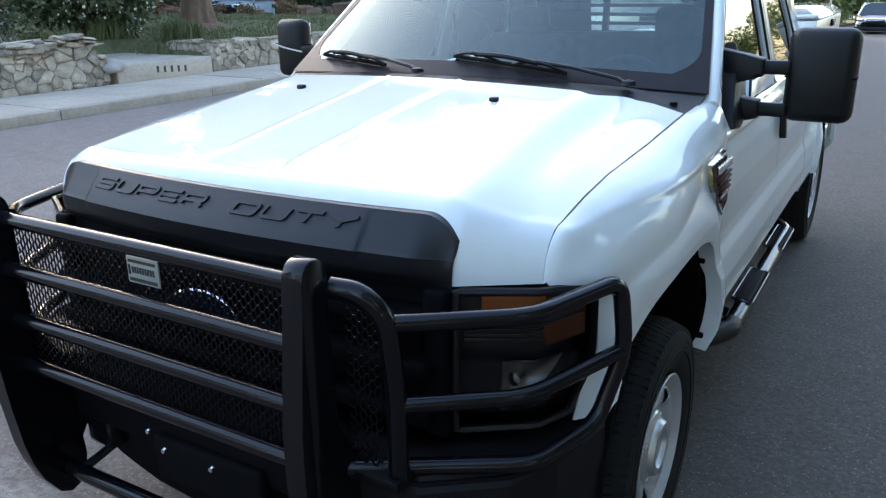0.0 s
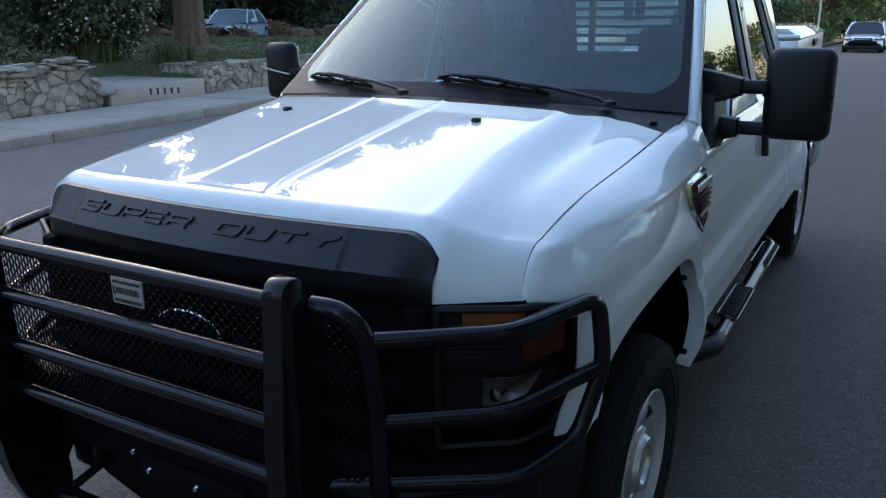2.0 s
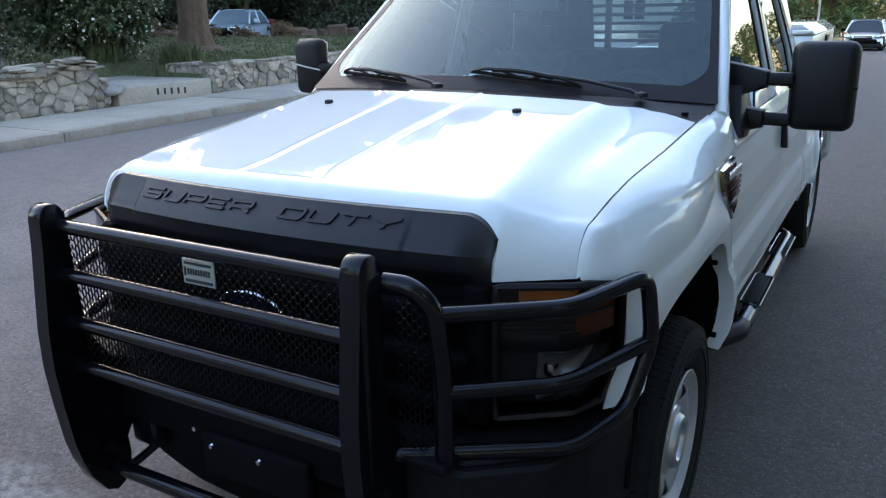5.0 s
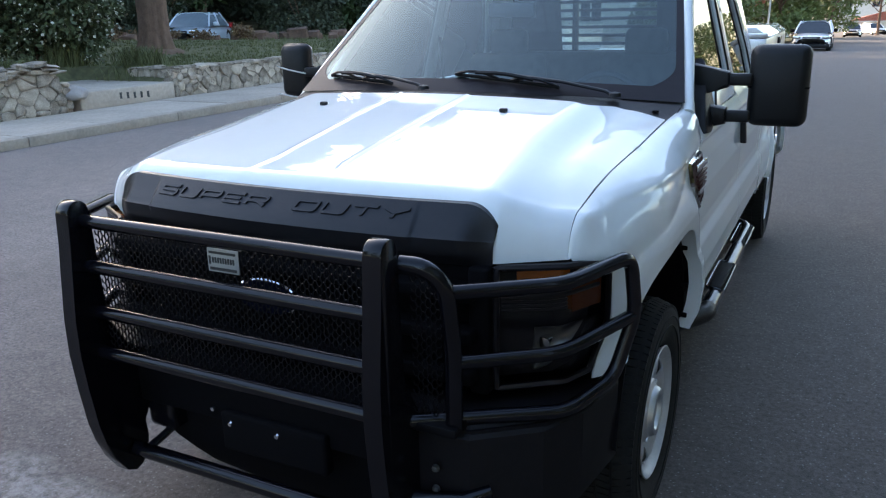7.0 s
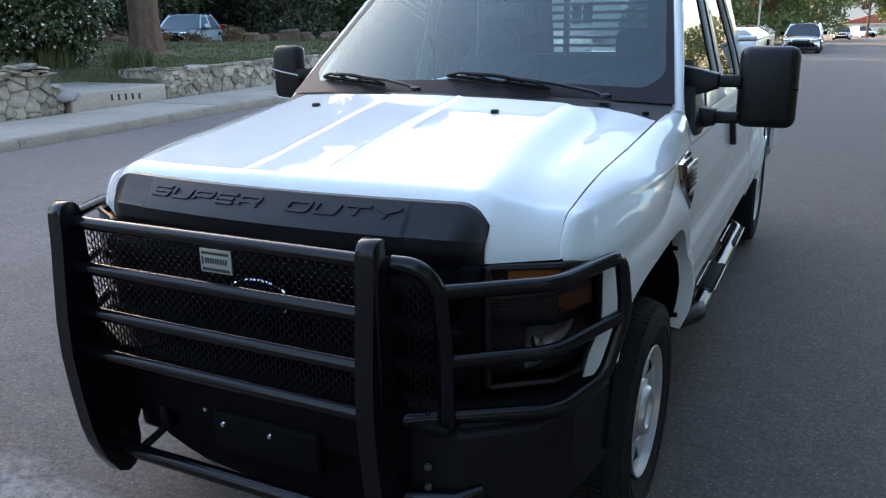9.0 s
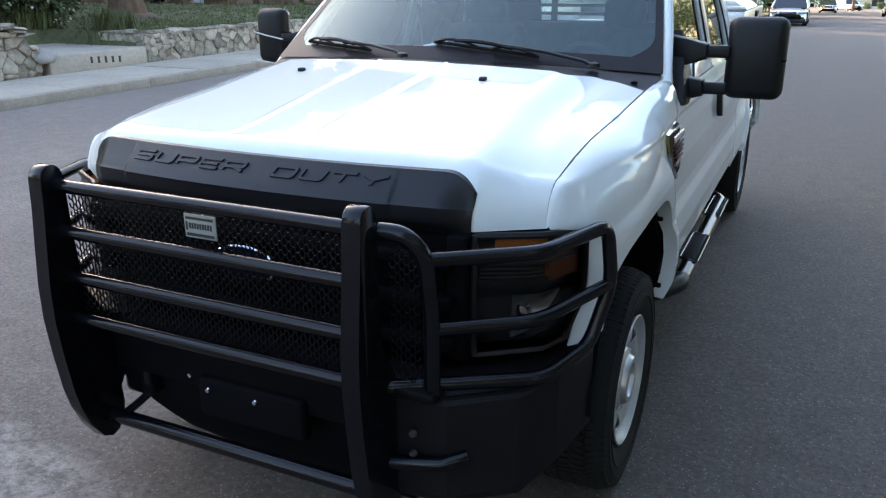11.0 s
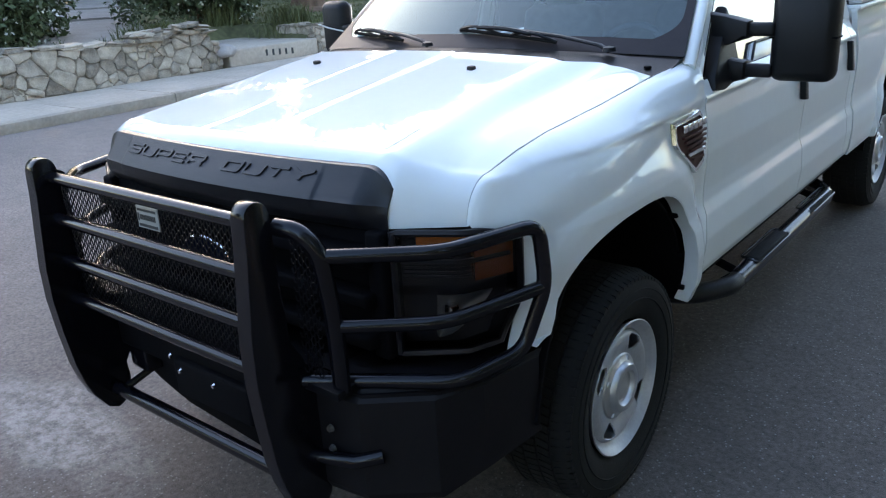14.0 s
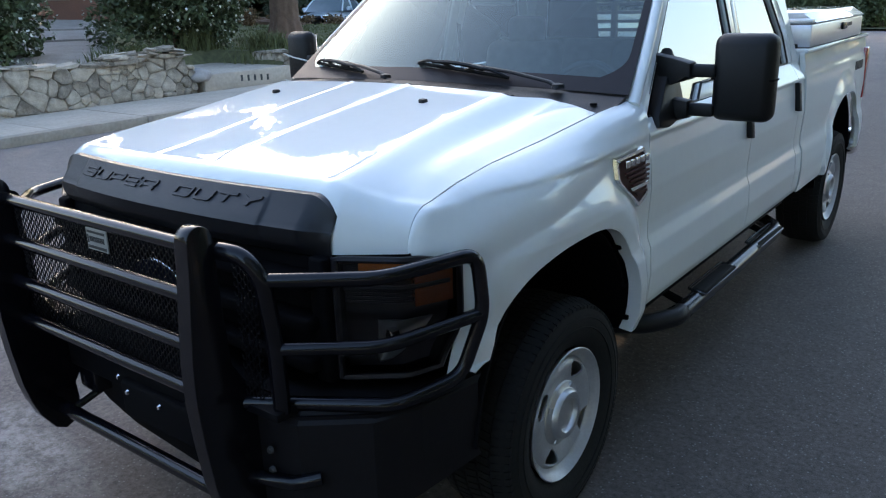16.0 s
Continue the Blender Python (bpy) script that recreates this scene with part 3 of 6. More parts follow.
def badge(s, wing):
    """Vent badge on the wing, chrome frame with slotted insert."""
    outer = [(0.282, 1.274), (0.530, 1.280), (0.543, 1.264), (0.548, 1.102), (0.540, 1.087), (0.470, 1.062), (0.452, 1.068), (0.289, 1.185), (0.279, 1.202)]
    c = (0.43, 1.19)
    inner = [(c[0] + (y - c[0]) * 0.86, c[1] + (z - c[1]) * 0.82) for y, z in outer]
    bm = bmesh.new()
    def at(y, z, d):
        return (s * (wing_side(y, z) + 0.002 + d), y, z)
    O = [bm.verts.new(at(y, z, 0.0)) for y, z in outer]
    O2 = [bm.verts.new(at(c[0] + (y - c[0]) * 0.96, c[1] + (z - c[1]) * 0.95, 0.013)) for y, z in outer]
    I2 = [bm.verts.new(at(y, z, 0.012)) for y, z in inner]
    I = [bm.verts.new(at(y, z, 0.003)) for y, z in inner]
    n = len(outer)
    for A, B in ((O, O2), (O2, I2), (I2, I)):
        for i in range(n):
            bm.faces.new((A[i], A[(i + 1) % n], B[(i + 1) % n], B[i]))
    fr = part("vent_badge", bm, CHROME, wing, "chrome framed side vent badge", angle=25)
    part("vent_insert", prism(inner, lambda y, z: at(y, z, 0.004), (s * 0.002, 0, 0)), REDDARK, fr, smooth=False)
    for i in range(4):
        z0 = 1.214 - 0.018 * i
        part("vent_slat", box(min(s * 1.014, s * 1.024), max(s * 1.014, s * 1.024), 0.335 + 0.02 * i, 0.535, z0 - 0.005, z0 + 0.004, 0.002), REDDARK, fr)
    part("vent_crossbar", prism([(0.37, 1.155), (0.54, 1.150), (0.54, 1.138), (0.385, 1.142)], lambda y, z: at(y, z, 0.006), (s * 0.012, 0, 0)), CHROME, fr)
    part("vent_slat", prism([(0.43, 1.125), (0.535, 1.122), (0.535, 1.112), (0.445, 1.114)], lambda y, z: at(y, z, 0.006), (s * 0.008, 0, 0)), REDDARK, fr)
    # model designation as plain raised bars
    for i in range(5):
        y0 = 0.335 + 0.041 * i
        part("badge_bar", box(min(s * 1.013, s * 1.024), max(s * 1.013, s * 1.024), y0, y0 + 0.030, 1.232, 1.258, 0.003), CHROME, fr)


for s, w in zip((-1, 1), [o for o in truck.children if o.name.startswith("front_wing")]):
    badge(s, w)

# ---------------- cab ----------------
def lower_panel(y0, y1, s, zb=0.612, zt=1.40, nz=90, ny=10):
    return grid(lambda u, v: (s * (side_x(zb + (zt - zb) * v) + crease(zb + (zt - zb) * v)), y0 + (y1 - y0) * u, zb + (zt - zb) * v), ny, nz)


def green_x(z):
    return 0.945 - 0.160 * (z - 1.36) / 0.60


def green(poly, s, t=0.045):
    return prism(poly, lambda y, z: (s * green_x(z), y, z), (-s * t, 0, 0), bevel=0.006)


ROOF_Z = 1.985
for s in (-1, 1):
    d1 = part("front_door", lower_panel(0.627, 1.862, s, zt=1.36), WHITE, truck, thick=0.02, angle=50)
    d2 = part("rear_door", lower_panel(1.868, 2.742, s, zt=1.40), WHITE, truck, thick=0.02, angle=50)
    part("cab_corner", lower_panel(2.748, 2.868, s, zt=1.40, ny=2), WHITE, truck, thick=0.02, angle=50)
    part("sill", box(min(s * 0.84, s * 0.935), max(s * 0.84, s * 0.935), 0.56, 2.86, 0.53, 0.61, 0.015), DARK, truck)
    # door frames and pillars
    part("door_top_frame", green([(0.625, 1.36), (0.65, 1.385), (1.165, 1.93), (1.80, 1.955), (1.80, 1.925), (1.215, 1.895), (0.735, 1.43), (0.675, 1.36)], s), WHITE, d1)
    part("door_rear_frame", green([(1.80, 1.955), (1.862, 1.955), (1.862, 1.36), (1.80, 1.40), (1.795, 1.925)], s), WHITE, d1)
    part("door_sill_rise", green([(1.22, 1.36), (1.30, 1.425), (1.81, 1.425), (1.81, 1.36)], s), WHITE, d1)
    part("door_front_frame", green([(1.868, 1.40), (1.868, 1.955), (1.925, 1.955), (1.925, 1.40)], s), WHITE, d2)
    part("door_top_frame", green([(1.925, 1.955), (2.50, 1.95), (2.742, 1.60), (2.742, 1.40), (2.66, 1.40), (2.655, 1.56), (2.46, 1.915), (1.925, 1.925)], s), WHITE, d2)
    part("roof_pillar", green([(2.748, 1.40), (2.748, 1.60), (2.52, 1.95), (2.50, 1.975), (2.78, 1.965), (2.868, 1.42), (2.868, 1.40)], s), WHITE, truck)
    for (pa, pb) in (((1.795, 1.925), (1.795, 1.43)), ((1.795, 1.43), (1.30, 1.43)), ((1.30, 1.43), (1.22, 1.362)), ((1.22, 1.362), (0.69, 1.362)), ((0.735, 1.44), (1.215, 1.893)), ((1.215, 1.893), (1.795, 1.922))):
        part("window_seal", tube([(s * (green_x(pa[1]) - 0.004), *pa), (s * (green_x(pb[1]) - 0.004), *pb)], 0.0055, 8), PLASTIC, d1)
    for (pa, pb) in (((1.927, 1.925), (1.927, 1.402)), ((1.927, 1.402), (2.66, 1.402)), ((2.66, 1.402), (2.655, 1.56)), ((2.655, 1.56), (2.46, 1.913)), ((2.46, 1.913), (1.927, 1.923))):
        part("window_seal", tube([(s * (green_x(pa[1]) - 0.004), *pa), (s * (green_x(pb[1]) - 0.004), *pb)], 0.003 if pa[0] < 1.93 and pb[0] < 1.93 else 0.0055, 8), PLASTIC, d2)
    g1 = part("window_pane", prism([(0.675, 1.36), (0.735, 1.43), (1.215, 1.895), (1.80, 1.925), (1.80, 1.42), (1.30, 1.42), (1.22, 1.36)], lambda y, z: (s * (green_x(z) - 0.022), y, z), (-s * 0.004, 0, 0)), SIDEGLASS, d1, smooth=False)
    g2 = part("window_pane", prism([(1.925, 1.40), (1.925, 1.925), (2.46, 1.915), (2.655, 1.56), (2.66, 1.40)], lambda y, z: (s * (green_x(z) - 0.022), y, z), (-s * 0.004, 0, 0)), SIDEGLASS, d2, smooth=False)
    g1.visible_shadow = g2.visible_shadow = False
    # windscreen pillar from the cowl to the roof
    ap = [(0.925, 0.580, 1.415), (0.877, 0.795, 1.600), (0.815, 1.035, 1.80), (0.775, 1.195, 1.935)]
    part("windscreen_pillar", tube([(s * x, y, z) for x, y, z in ap], 0.026, 12, flat=0.9), WHITE, truck)
    part("cowl_corner", grid(lambda u, v: (s * (0.90 + 0.060 * u ** 0.8), 0.575 + 0.085 * v, 1.440 - 0.095 * u ** 1.6), 8, 4), WHITE, truck, thick=0.01)
    for yy, za, zb in ((1.80, 1.108, 1.262), (2.69, 1.125, 1.29)):
        dd = d1 if yy < 1.9 else d2
        part("door_handle", prism([(yy - 0.022, za + 0.006), (yy - 0.016, zb), (yy + 0.018, zb), (yy + 0.022, za)], lambda y, z: (s * (side_x(z) + 0.001), y, z), (s * 0.03, 0, 0), bevel=0.006), PLASTIC, dd, "black door handle")

part("roof", grid(lambda u, v: ((2 * u - 1) * (0.79 - 0.03 * (1 - ss(0, 0.15, v))), 1.19 + 1.60 * v - 0.07 * (1 - abs(2 * u - 1) ** 2) * (1 - v), 1.955 + 0.065 * (1 - abs(2 * u - 1) ** 3.2) * min(1, 0.45 + 4 * v * (1 - v))), 40, 30), WHITE, truck, thick=0.03, angle=60)
part("rear_cab_wall", box(-0.93, 0.93, 2.86, 2.885, 0.62, 1.43, 0.01), WHITE, truck)
for s in (-1, 1):
    part("rear_window_post", prism([(s * 0.92, 1.42), (s * 0.79, 1.955), (s * 0.68, 1.955), (s * 0.76, 1.42)], lambda x, z: (x, 2.868 - 0.10 * (z - 1.42) / 0.52, z), (0, -0.03, 0)), WHITE, truck)
for xa, xb, xc, xd, tinted in ((-0.34, 0.30, 0.30, -0.34, False), (-0.76, -0.345, -0.345, -0.68, True), (0.305, 0.76, 0.68, 0.305, True)):
    rw = part("rear_window", prism([(xa, 1.42), (xb, 1.42), (xc, 1.955), (xd, 1.955)], lambda x, z: (x, 2.855 - 0.10 * (z - 1.42) / 0.52, z), (0, -0.004, 0)), TINTGLASS if tinted else REARGLASS, truck, "dark tinted rear pane" if tinted else "clear rear pane", smooth=False)
    rw.visible_shadow = False


# windscreen, curved, with a black border
def screen_point(u, v, off=0.0):
    a = 2 * u - 1
    w = 0.916 + (0.762 - 0.916) * v
    y = 0.565 + 0.625 * v - 0.10 * (1 - a * a) * (1 - 0.25 * v)
    z = 1.455 + 0.495 * v + 0.03 * (1 - a * a)
    n = Vector((0, -0.62, 0.78))
    return Vector((a * w, y, z)) + n * off


ws = part("windscreen", grid(lambda u, v: screen_point(u, v), 24, 12), SCREEN, truck, "large laminated windscreen with black border")
ws.visible_shadow = False


def border(bm):
    def strip(f, n):
        for i in range(n):
            p = [f(i / n, 0), f((i + 1) / n, 0), f((i + 1) / n, 1), f(i / n, 1)]
            bm.faces.new([bm.verts.new(screen_point(*q, 0.002)) for q in p])
    strip(lambda t, k: (t, 0.10 * k), 24)
    strip(lambda t, k: (t, 1 - 0.06 * k), 24)
    strip(lambda t, k: (k * (0.018 + 0.030 * max(0, 1 - (t - 0.08) / 0.16) ** 2.5), 0.06 + 0.94 * t), 60)
    strip(lambda t, k: (1 - k * (0.018 + 0.030 * max(0, 1 - (t - 0.08) / 0.16) ** 2.5), 0.06 + 0.94 * t), 60)
    bmesh.ops.remove_doubles(bm, verts=bm.verts, dist=0.0005)
    return bm


part("glass_border", border(bmesh.new()), BEZEL, ws)
# cowl panel with grille slots
def cowl_point(u, v):
    x = (2 * u - 1) * 0.905
    a = abs(x)
    y0, y1 = cowl_edge(a) - 0.012, 0.585 - 0.10 * (1 - (x / 0.916) ** 2)
    z0, z1 = hood_z(min(a, 0.88), min(0.36, y0)) - 0.014, 1.458 + 0.03 * (1 - (x / 0.916) ** 2)
    return (x, y0 + (y1 - y0) * v, z0 + (z1 - z0) * v - 0.012 * math.sin(math.pi * v))


cowl = part("cowl_panel", grid(cowl_point, 60, 8), PLASTIC, truck, "grey black plastic cowl", thick=0.01, angle=60)
part("cowl_seal", tube([(x, cowl_edge(abs(x)) + 0.006, hood_z(abs(x), cowl_edge(abs(x))) - 0.006) for x in [-0.61 + 1.22 * i / 40 for i in range(41)]], 0.007, 6), RUBBER, cowl, "black rubber seal")
for i in range(34):
    x = -0.56 + 0.034 * i
    p = cowl_point((x / 0.905 + 1) / 2, 0.30)
    part("cowl_slot", box(p[0] - 0.010, p[0] + 0.010, p[1] - 0.022, p[1] + 0.022, p[2] - 0.002, p[2] + 0.003), DARK, cowl)
for s in (-1, 1):
    part("cowl_plug", lathe([(0, 0.008), (0.012, 0.006), (0.014, 0)], 12), DARK, cowl).matrix_basis = Matrix.Translation((s * 0.83, 0.45, cowl_point((0.83 / 0.905 + 1) / 2, 0.55)[2])) @ Matrix.Rotation(radians(-90), 4, "Y")


# wipers
def wiper(x0, x1, s):
    """A wiper: pivot at x0, blade tip towards x1."""
    w = bpy.data.objects.new("wiper", None)
    scene.collection.objects.link(w)
    w.parent = truck
    def on(x, v, off):
        a = x / (0.916 - 0.154 * v)
        return screen_point((a + 1) / 2, v, off)
    piv = on(x0, 0.0, 0.0) + Vector((0, -0.03, 0.012))
    mid = x0 + (x1 - x0) * 0.62
    part("wiper_arm", tube([piv, piv + Vector(((x1 - x0) * 0.06, 0.01, 0.02)), on(x0 + (x1 - x0) * 0.3, 0.055, 0.035), on(mid, 0.10, 0.03)], 0.012, 8, flat=0.6), PLASTIC, w)
    b0, b1 = x0 + (x1 - x0) * 0.33, x1
    blade = [on(b0 + (b1 - b0) * i / 12, 0.045 + 0.075 * i / 12, 0.012) for i in range(13)]
    part("wiper_blade", tube(blade, 0.008, 6), RUBBER, w)
    for a, b in ((0.0, 0.45), (0.55, 1.0)):
        pts = [on(b0 + (b1 - b0) * (a + (b - a) * i / 6), 0.045 + 0.075 * (a + (b - a) * i / 6), 0.014 + 0.028 * math.sin(math.pi * i / 6)) for i in range(7)]
        part("blade_bridge", tube(pts, 0.006, 6), PLASTIC, w)
    pts = [on(b0 + (b1 - b0) * (0.22 + 0.56 * i / 6), 0.045 + 0.075 * (0.22 + 0.56 * i / 6), 0.036 + 0.012 * math.sin(math.pi * i / 6)) for i in range(7)]
    part("blade_bridge", tube(pts, 0.009, 6), PLASTIC, w)
    part("pivot_cap", lathe([(0, 0.02), (0.022, 0.014), (0.026, 0)], 14), PLASTIC, w).matrix_basis = Matrix.Translation(piv) @ Matrix.Rotation(radians(-90), 4, "Y")


wiper(0.66, -0.06, 1)
wiper(-0.17, -0.76, 1)


# tow mirrors
def mirror(s, xa, xb, z0, z1, y0, y1, strap):
    mname = bpy.data.objects.new("tow_mirror", None)
    scene.collection.objects.link(mname)
    mname.parent = truck
    bm = box(xa, xb, y0, y1, z0, z1, 0.04, 4)
    for v in bm.verts:
        t = (v.co.z - z0) / (z1 - z0)
        c = (v.co.x - (xa + xb) / 2) / ((xb - xa) / 2)
        if v.co.y < (y0 + y1) / 2:
            v.co.y += 0.02 * c * c + 0.02 * (2 * t - 1) ** 2
    for v in bm.verts:
        v.co.x *= s
    part("mirror_housing", bm, PLASTIC, mname, angle=40)
    part("mirror_glass", box(min(s * (xa + .02), s * (xb - .02)), max(s * (xa + .02), s * (xb - .02)), y1 - 0.004, y1 + 0.002, z0 + 0.02, z1 - 0.02, 0.001), CHROME, mname)
    for root, zn in (([(0.885, 1.585), (0.96, 1.568), (1.035, 1.552), (1.035, 1.490), (0.97, 1.470), (0.90, 1.445)], 1.521), ([(0.925, 1.420), (1.03, 1.405), (1.03, 1.338), (0.97, 1.322), (0.925, 1.320)], 1.370)):
        part("mirror_arm", prism(root, lambda x, z: (s * x, 0.855, z), (0, 0.075, 0), bevel=0.016), PLASTIC, mname, angle=40)
        part("arm_slide", box(min(s * 1.02, s * (xa + 0.02)), max(s * 1.02, s * (xa + 0.02)), 0.875, 0.915, zn - 0.025, zn + 0.025, 0.012, 3), PLASTIC, mname)
    part("mirror_base", prism([(0.70, 1.318), (0.71, 1.365), (0.83, 1.475), (0.945, 1.580), (0.965, 1.600), (0.985, 1.56), (0.985, 1.40), (0.93, 1.33), (0.80, 1.308)], lambda y, z: (s * (green_x(z) - 0.015), y, z), (s * 0.05, 0, 0), bevel=0.014), PLASTIC, mname)
    part("housing_joint", box(min(s * (xa - .001), s * (xb + .001)), max(s * (xa - .001), s * (xb + .001)), y0 + 0.035, y1 - 0.02, z0 + 0.158, z0 + 0.164), DARK, mname)
    if strap:
        for zz, dz in ((z0 + 0.165, -0.035), (z0 + 0.02, -0.02)):
            part("strap", tube([(s * xb, y0 + 0.01, zz), (s * (xa + xb) / 2, y0 - 0.004, zz + dz * 0.5), (s * xa, y0 + 0.01, zz + dz)], 0.004, 6), ROPE, mname)


mirror(1, 1.105, 1.338, 1.330, 1.660, 0.855, 0.985, False)
mirror(-1, 1.11, 1.295, 1.385, 1.668, 0.855, 0.965, True)

# cab inside
cabin = part("cabin_floor", box(-0.88, 0.88, 0.6, 2.83, 0.60, 0.66), DARK, truck)
part("firewall", box(-0.88, 0.88, 0.56, 0.60, 0.60, 1.42), DARK, truck)
part("dashboard", grid(lambda u, v: ((2 * u - 1) * 0.86, 0.60 + 0.42 * v, 1.40 + 0.035 * math.sin(math.pi * min(1, v * 1.15)) - 0.22 * ss(0.85, 1.0, v)), 20, 16), DASH, truck, "grey moulded dashboard", thick=0.02)
part("steering_wheel", tube([(0.42 + 0.19 * math.cos(a), 1.13 + 0.085 * math.sin(a), 1.34 + 0.17 * math.sin(a)) for a in [2 * math.pi * i / 36 for i in range(36)]], 0.016, 8, closed=True), DASH, truck)
part("steering_column", tube([(0.42, 1.13, 1.34), (0.42, 0.95, 1.26)], 0.06, 12), DASH, truck)
for s in (-1, 1):
    part("front_seat", box(s * 0.42 - 0.26, s * 0.42 + 0.26, 1.36, 1.95, 0.72, 0.98, 0.06, 3), CLOTH, truck, "grey cloth front seat")
    bm = box(s * 0.42 - 0.25, s * 0.42 + 0.25, 1.80, 1.95, 0.92, 1.56, 0.06, 3)
    for v in bm.verts:
        v.co.y += (v.co.z - 0.92) * 0.22
    part("seat_back", bm, CLOTH, truck)
    part("headrest", box(s * 0.42 - 0.12, s * 0.42 + 0.12, 1.98, 2.08, 1.54, 1.70, 0.04, 3), CLOTH, truck)
    part("seat_belt", tube([(s * 0.83, 1.88, 1.80), (s * 0.80, 1.90, 1.2)], 0.02, 6, flat=0.2), DASH, truck)
part("rear_bench", box(-0.75, 0.75, 2.50, 2.66, 0.95, 1.54, 0.05, 3), CLOTH, truck)
part("rear_view_mirror", box(-0.12, 0.12, 1.02, 1.06, 1.78, 1.85, 0.015), DASH, truck)
part("headliner", box(-0.74, 0.74, 1.36, 2.78, 1.93, 1.945), DASH, truck)


# headlamps
def lamp_curve(t):
    """From the grille round to the wing: t 0..1."""
    return Vector((0.700, -0.795, 0)).lerp(Vector((0.868, -0.705, 0)), min(1, t / 0.62)) if t < 0.62 else Vector((0.868, -0.705, 0)).lerp(Vector((0.940, -0.552, 0)), (t - 0.62) / 0.38)


def lamp_top(t):
    return 1.165 - 0.02 * ss(0.6, 1, t)


def headlamp(s):
    h = bpy.data.objects.new("headlamp", None)
    scene.collection.objects.link(h)
    h.parent = truck
    def pt(t, z, d):
        p = lamp_curve(t * (1 - 0.16 * ss(0.98, 0.815, z)))
        n = Vector((0.45 + 0.5 * t, -0.9 + 0.5 * t, 0)).normalized()
        q = p + n * d
        return Vector((s * q.x, q.y, z))
    def zl(t, k):
        b = 0.815 + 0.02 * t
        return b + (lamp_top(t) - b) * k
    part("lamp_back", grid(lambda u, v: pt(u, zl(u, v), -0.07), 20, 10), BEZEL, h, thick=0.01)
    part("lamp_rim", tube([pt(i / 20, zl(i / 20, 1), 0.0) for i in range(21)] + [pt(1, zl(1, 1 - i / 10), 0) for i in range(1, 11)] + [pt(1 - i / 20, zl(1 - i / 20, 0), 0) for i in range(1, 21)] + [pt(0, zl(0, i / 10), 0) for i in range(1, 10)], 0.010, 6, closed=True), BEZEL, h)
    ln = part("lamp_lens", grid(lambda u, v: pt(u, zl(u, v), 0.004 + 0.012 * math.sin(math.pi * v)), 20, 10), LENS, h, "clear headlamp lens")
    ln.visible_shadow = False
    part("indicator", grid(lambda u, v: pt(0.20 + 0.50 * u, 1.112 + 0.038 * v, -0.03), 14, 4), AMBER, h, "amber indicator lens", thick=0.02)
    part("side_marker", grid(lambda u, v: pt(0.70 + 0.27 * u, 1.02 + 0.105 * v, -0.016), 6, 6), AMBERDARK, h, "amber side marker", thick=0.02)
    part("bowl", grid(lambda u, v: pt(0.42 + 0.46 * math.sqrt(v) * (u - 0.12) , 0.858 + 0.125 * v, -0.022 - 0.035 * math.sin(math.pi * u) * math.sin(math.pi * v)), 14, 10), REFLECTOR, h, "bright headlamp bowl", thick=0.004)
    part("bulb_shield", lathe([(0, 0.03), (0.018, 0.025), (0.022, 0.0)], 14), CHROME, h).matrix_basis = Matrix.Translation(pt(0.54, 0.935, -0.05)) @ Matrix.Rotation(radians(-90), 4, "Z")
    for i in range(3):
        part("lamp_rib", tube([pt(0.06 + 0.12 * k, 1.055 - 0.012 * i, -0.035) for k in range(7)], 0.004, 5), BEZEL, h)
    part("lamp_divider", tube([pt(0.05 + 0.09 * k, 1.078, -0.02) for k in range(11)], 0.008, 6), BEZEL, h)


headlamp(1)
headlamp(-1)

# grille behind the guard
grille = part("grille", box(-0.69, 0.69, -0.80, -0.76, 0.80, 1.17, 0.01), DARK, truck, "black radiator grille with badge")
for z in (0.86, 0.98, 1.10):
    part("grille_bar", box(-0.66, 0.66, -0.872, -0.80, z - 0.022, z + 0.022, 0.012, 3), DARK, grille)
for s in (-1, 1):
    part("grille_side", box(s * 0.66 - 0.03, s * 0.66 + 0.03, -0.83, -0.78, 0.80, 1.17, 0.012, 3), DARK, grille)
ov = part("badge_oval", tube([(-0.006 + 0.112 * math.cos(a), -0.890, 1.014 + 0.052 * math.sin(a)) for a in [2 * math.pi * i / 40 for i in range(40)]], 0.006, 6, closed=True), CHROME, grille, "chrome rimmed oval badge")
bm = bmesh.new()
bmesh.ops.create_circle(bm, cap_ends=True, segments=40, radius=1, matrix=Matrix.Translation((-0.006, -0.884, 1.014)) @ Matrix.Diagonal((0.110, 1, 0.050, 1)) @ Matrix.Rotation(radians(90), 4, "X"))
part("badge_field", bm, BLUE, ov, thick=0.015)

